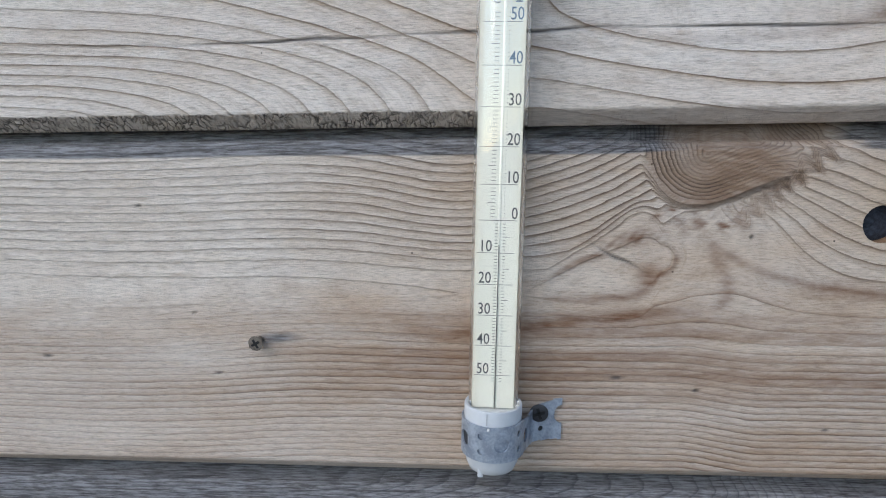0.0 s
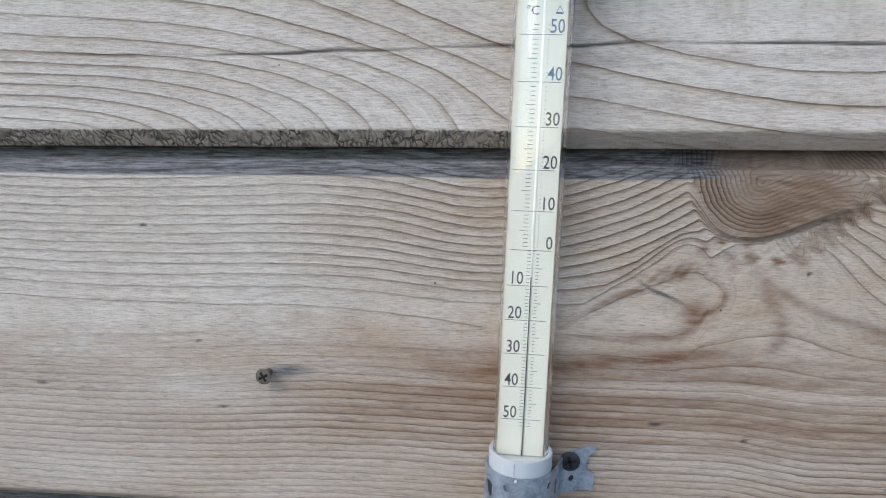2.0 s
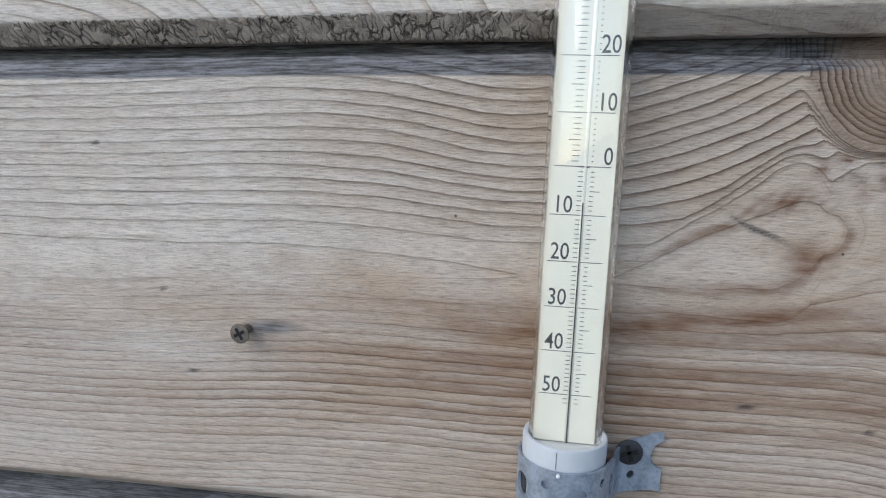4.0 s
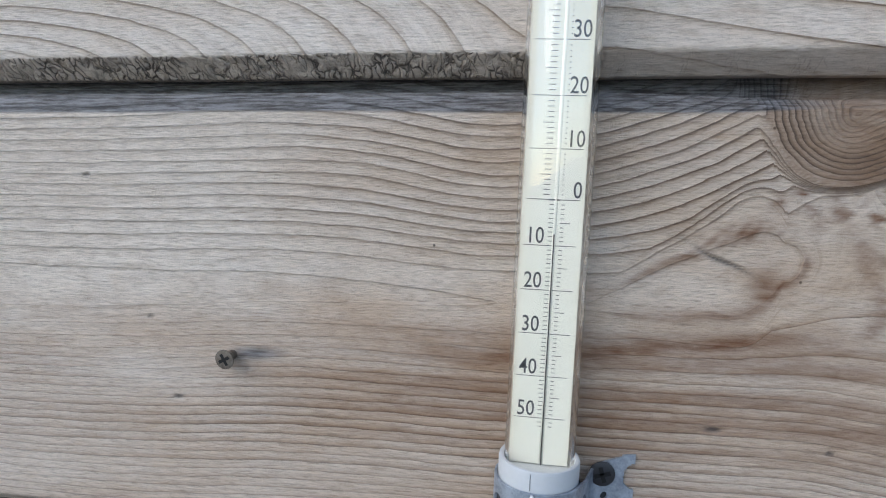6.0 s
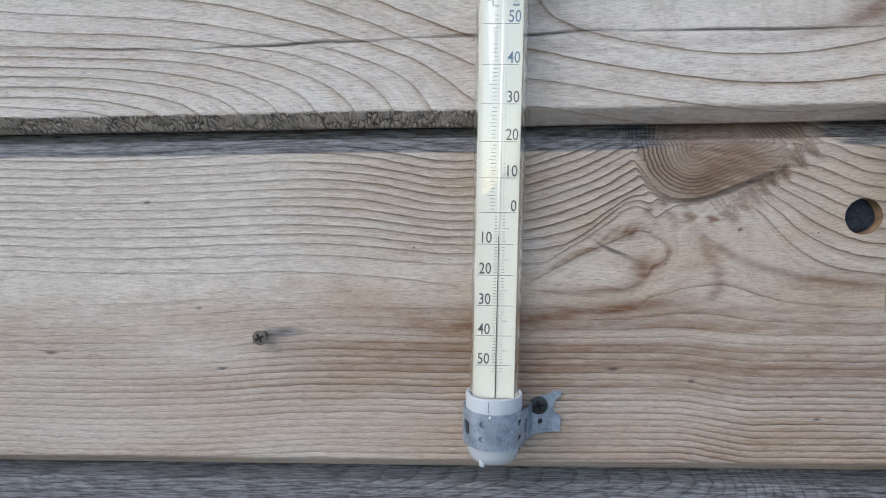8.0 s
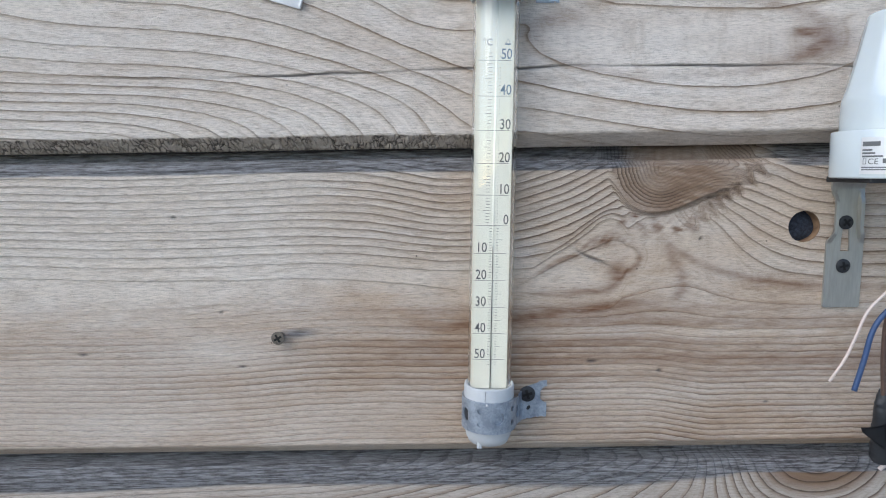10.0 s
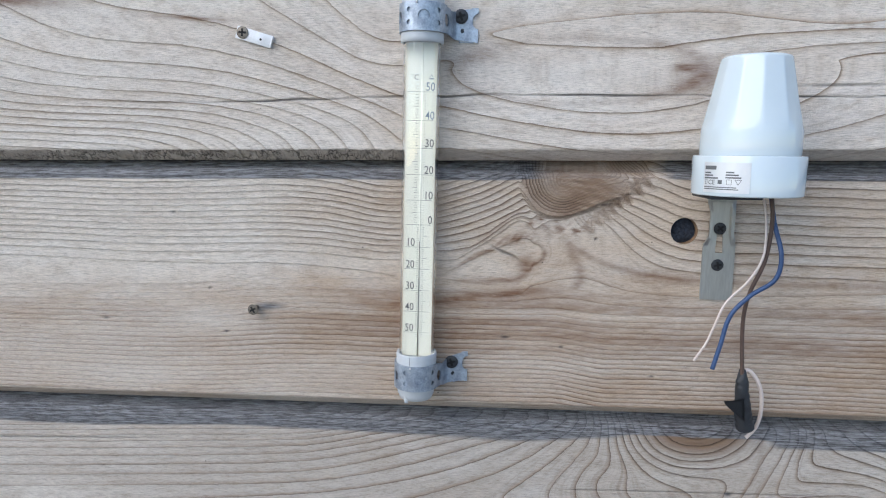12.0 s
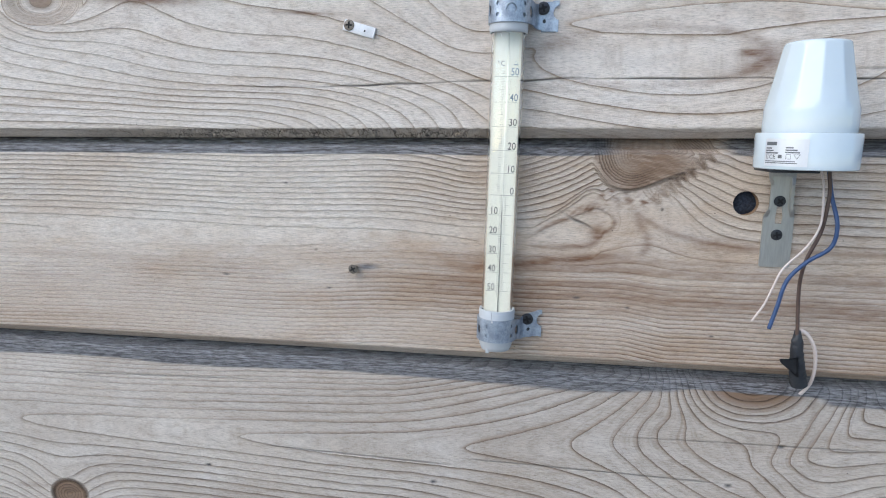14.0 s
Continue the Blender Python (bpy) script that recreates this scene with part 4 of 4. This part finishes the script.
def strip(x0, x1, z0, z1, bm=None, n=10):
    bm = bm or bmesh.new()
    for k in range(n):
        quad(bm, x0 + (x1 - x0) * k / n, x0 + (x1 - x0) * (k + 1) / n, z0, z1)
    return bm

part("base_strip", slab(-0.0190, 0.0030, -0.0120, 0.0140, -0.0016, 0.0008, 0.0005), tape_black, sensor, "black strip under the base")

LABEL_TURN = radians(-42)
label = part("label", wrap(strip(-0.0100, 0.0100, 0.0016, 0.0143, n=24), 0.0232, LABEL_TURN), paper, base, "silvery white printed rating label")
bars = bmesh.new()
strip(-0.0094, -0.0038, 0.0112, 0.0128, bars, 6)
for z, wide in ((0.0099, 0.0032), (0.0088, 0.0042), (0.0077, 0.0066)):
    strip(-0.0094, -0.0094 + wide, z - 0.0003, z + 0.0003, bars, 5)
for z, wide in ((0.0102, 0.0034), (0.0091, 0.0052), (0.0080, 0.0062)):
    strip(0.0004, 0.0004 + wide, z - 0.0003, z + 0.0003, bars, 5)
strip(-0.0094, 0.0050, 0.0037, 0.0041, bars, 10)
strip(-0.0094, 0.0058, 0.0029, 0.0033, bars, 10)
for x, wide, tall in ((-0.0090, 0.0011, 0.0022), (0.0008, 0.0022, 0.0022)):
    for a, b, c, d in ((0, wide, 0, 0.00018), (0, wide, tall - 0.00018, tall), (0, 0.00018, 0, tall), (wide - 0.00018, wide, 0, tall)):
        strip(x + a, x + b, 0.0050 + c, 0.0050 + d, bars, 1)
strip(-0.0028, -0.0010, 0.0053, 0.0069, bars, 3)
for k in (-1, 1):
    bars.faces.new([bars.verts.new((0.0054 + x, 0, 0.0050 + z)) for x, z in ((0, 0), (0.00022, 0), (k * 0.0013 + 0.0002, 0.0022), (k * 0.0013, 0.0022))])
strip(0.0041, 0.0069, 0.0070, 0.0072, bars, 2)
wrap(bars, 0.02328, LABEL_TURN)
part("print_bars", bars, print_grey, label, "dark grey lines of print", False)
part("ce_mark", wrap(letters("CE", 0.0028), 0.02328, LABEL_TURN), print_grey, label, "printed CE sign", False, pose(0, 0, 0.0050) @ Matrix.Rotation(-0.0074 / 0.0232, 4, "Z"))

# angle bracket
bracket = thing("angle_bracket", "bent steel angle bracket screwed to the boards under the sensor", "bracket", (0.1622, -0.0006, 1.4440), (0, 0.4, 0))
BL, BW, BSTEP = 0.0860, 0.0156, 0.0004


def bracket_bend(s, t):
    """Up the wall, then a round bend out and under the sensor."""
    rise, r = 0.0498, 0.0045
    pinch = 1 - 0.24 * float(step01(0.027, 0.034, np.float64(s))) + 0.14 * float(step01(0.044, 0.052, np.float64(s)))
    x = (t - BW / 2) * pinch
    fold = -0.0022 * float(step01(0.027, 0.032, np.float64(s)) * (1 - step01(0.044, 0.050, np.float64(s)))) * (1 if abs(t - BW / 2) > BW * 0.36 else 0)
    if s < rise:
        return (x, -0.0002 + fold, s), (0, -1, 0)
    a = (s - rise) / r
    if a < math.pi / 2:
        return (x, -r * (1 - math.cos(a)), rise + r * math.sin(a)), (0, -math.cos(a), -math.sin(a))
    return (x, -r - (s - rise - r * math.pi / 2), rise + r), (0, 0, -1)


bracket_holes = [(0.0176, BW / 2, 0.0019)]


def bracket_keep(s, t):
    if 0.024 < s < 0.0375 and abs(t - BW / 2) < 0.0017:
        return False
    corner = 0.0012
    if s < corner and min(t, BW - t) < corner - math.sqrt(max(0, corner ** 2 - (corner - s) ** 2)):
        return False
    return True


sharp(part("plate", sheet(round(BL / BSTEP) * BSTEP, BW, BSTEP, bracket_holes, bracket_keep, bracket_bend, 0.0011), bright_steel, bracket, "scratched bright steel plate"), 35)
for z in (0.0178, 0.0362):
    cross_head(bracket, 0.0030, 0.002, black_screw, pose(-0.0003, -0.0006, z), 0.2 if z < 0.03 else 0.75, "screw", "black cross-head screw")

# ---- loose wires ----


def wire(name, label, points, radius, mat):
    line = smooth_path([(x / 1000, y / 1000, 1.4 + z / 1000) for x, y, z in points], 90)
    w = thing(name, label, "wire", line[0], group="loose wires under the sensor")
    bm = tube(line, radius, 12)
    bmesh.ops.translate(bm, verts=bm.verts, vec=-line[0])
    part("insulation", bm, mat, w)
    return w


wire("white_wire", "thin pinkish white insulated wire hanging loose under the sensor", [(172.5, -20, 102), (174, -20, 97), (175.5, -21, 88), (175, -23, 71), (169.5, -23, 59), (160, -22, 47.5), (155.5, -22, 36.5), (152.5, -21, 27.5), (147.5, -20, 18)], 0.00058, wire_white)
wire("blue_wire", "blue insulated wire hanging loose under the sensor", [(177.5, -19, 102), (178, -19, 97), (179.5, -21, 85), (181.5, -26, 71), (180, -25, 59.5), (170, -24, 51.5), (161.5, -24, 41.5), (158, -24, 27.5), (155, -24, 15.5)], 0.00105, wire_blue)
wire("brown_wire", "brown insulated wire running down into black tape", [(176.5, -22, 102), (177, -22, 97), (178, -22, 85), (176.5, -21, 67.5), (171.5, -20, 53), (170, -18, 41), (170.5, -17, 27), (171.5, -17, 13), (172, -16, 6)], 0.00095, wire_brown)
wire("white_wire", "short pinkish white wire end folded out of black tape", [(172.5, -15, 8), (174.3, -15, 12.5), (178.3, -15, 9.5), (182.2, -14, 2), (184.0, -12, -8), (184.2, -9, -17), (182.8, -7, -22.5), (180.2, -6, -26.5)], 0.00095, wire_white)

tape = thing("taped_joint", "black insulating tape wound round the wire joint, one end loose", "tape", (0.1720, -0.0160, 1.4130))
line = smooth_path([(0, 0, 0), (0.0003, 0, -0.006), (0.0012, 0.001, -0.014), (0.0032, 0.003, -0.024), (0.0052, 0.005, -0.0325)], 40)
radii = [0.0012 + 0.0018 * min(1, k / 10) + 0.0016 * max(0, (k - 14) / 26) for k in range(41)]
radii[-1] *= 0.75
bm = tube(line, 0.003, 18, radii)
for v in bm.verts:
    v.co += Vector((noise.noise(v.co * 500), noise.noise(v.co * 500 + Vector((9, 0, 0))), 0)) * 0.0006
sharp(part("winding", bm, tape_black, tape, "wound black tape"), 45)
bm = bmesh.new()
flap = [[bm.verts.new((0.0006 - 0.0080 * u + 0.0012 * v, -0.0028 + 0.0035 * u * u, -0.0135 - 0.0120 * v + 0.0008 * u - 0.0035 * u * (0.5 - v) * -1.0 * (1 - 2 * v) * u)) for v in np.linspace(0, 1, 7)] for u in np.linspace(0, 1, 7)]
for i, col in enumerate(flap):
    k = i / 6
    mid = sum((v.co.z for v in col)) / 7
    for v in col:
        v.co.z = mid + (v.co.z - mid) * (1 - 0.8 * k)
for a, b in zip(flap, flap[1:]):
    for i in range(6):
        bm.faces.new((a[i], b[i], b[i + 1], a[i + 1]))
geom = bmesh.ops.solidify(bm, geom=bm.faces[:], thickness=0.0004)
part("loose_end", bm, tape_black, tape, "loose tape end sticking out")

# ---- loose screw and metal tag ----
loose = thing("wood_screw", "tarnished cross-head wood screw standing proud of the board", "screw", (-0.0772, -0.0042, 1.4345), (4, 0, -6))
cross_head(loose, 0.0029, 0.0022, old_screw, Matrix.Identity(4), 0.5, "head", "", 0.2)
part("shank", lathe([(0, 0), (0.0014, 0), (0.0014, 0.0065), (0, 0.0065)], 14), old_screw, loose, at=pose(0, 0.0006, 0, -90))

tag = thing("metal_tag", "small white metal strip fixed by one screw to the upper board", "tag", (-0.0768, -0.0007, 1.5768), (0, 17, 0))
bm = slab(-0.0035, 0.0152, -0.0006, 0.0002, -0.0032, 0.0030, 0.0002)
sharp(part("strip", bm, white_metal, tag, "bleached white metal strip"), 35)
part("lip", slab(0.0150, 0.0158, -0.0014, 0.0004, -0.0031, 0.0029, 0.0002), white_metal, tag)
part("pin_hole", lathe([(0, 0), (0.0006, 0), (0.0006, 0.0002), (0, 0.0002)], 14), recess_dark, tag, "", False, pose(0.0096, -0.00055, -0.0004, 90))
cross_head(tag, 0.0031, 0.002, old_screw, pose(-0.0002, -0.0009, 0.0003), 0.2, "screw", "dull cross-head screw", 0.25)
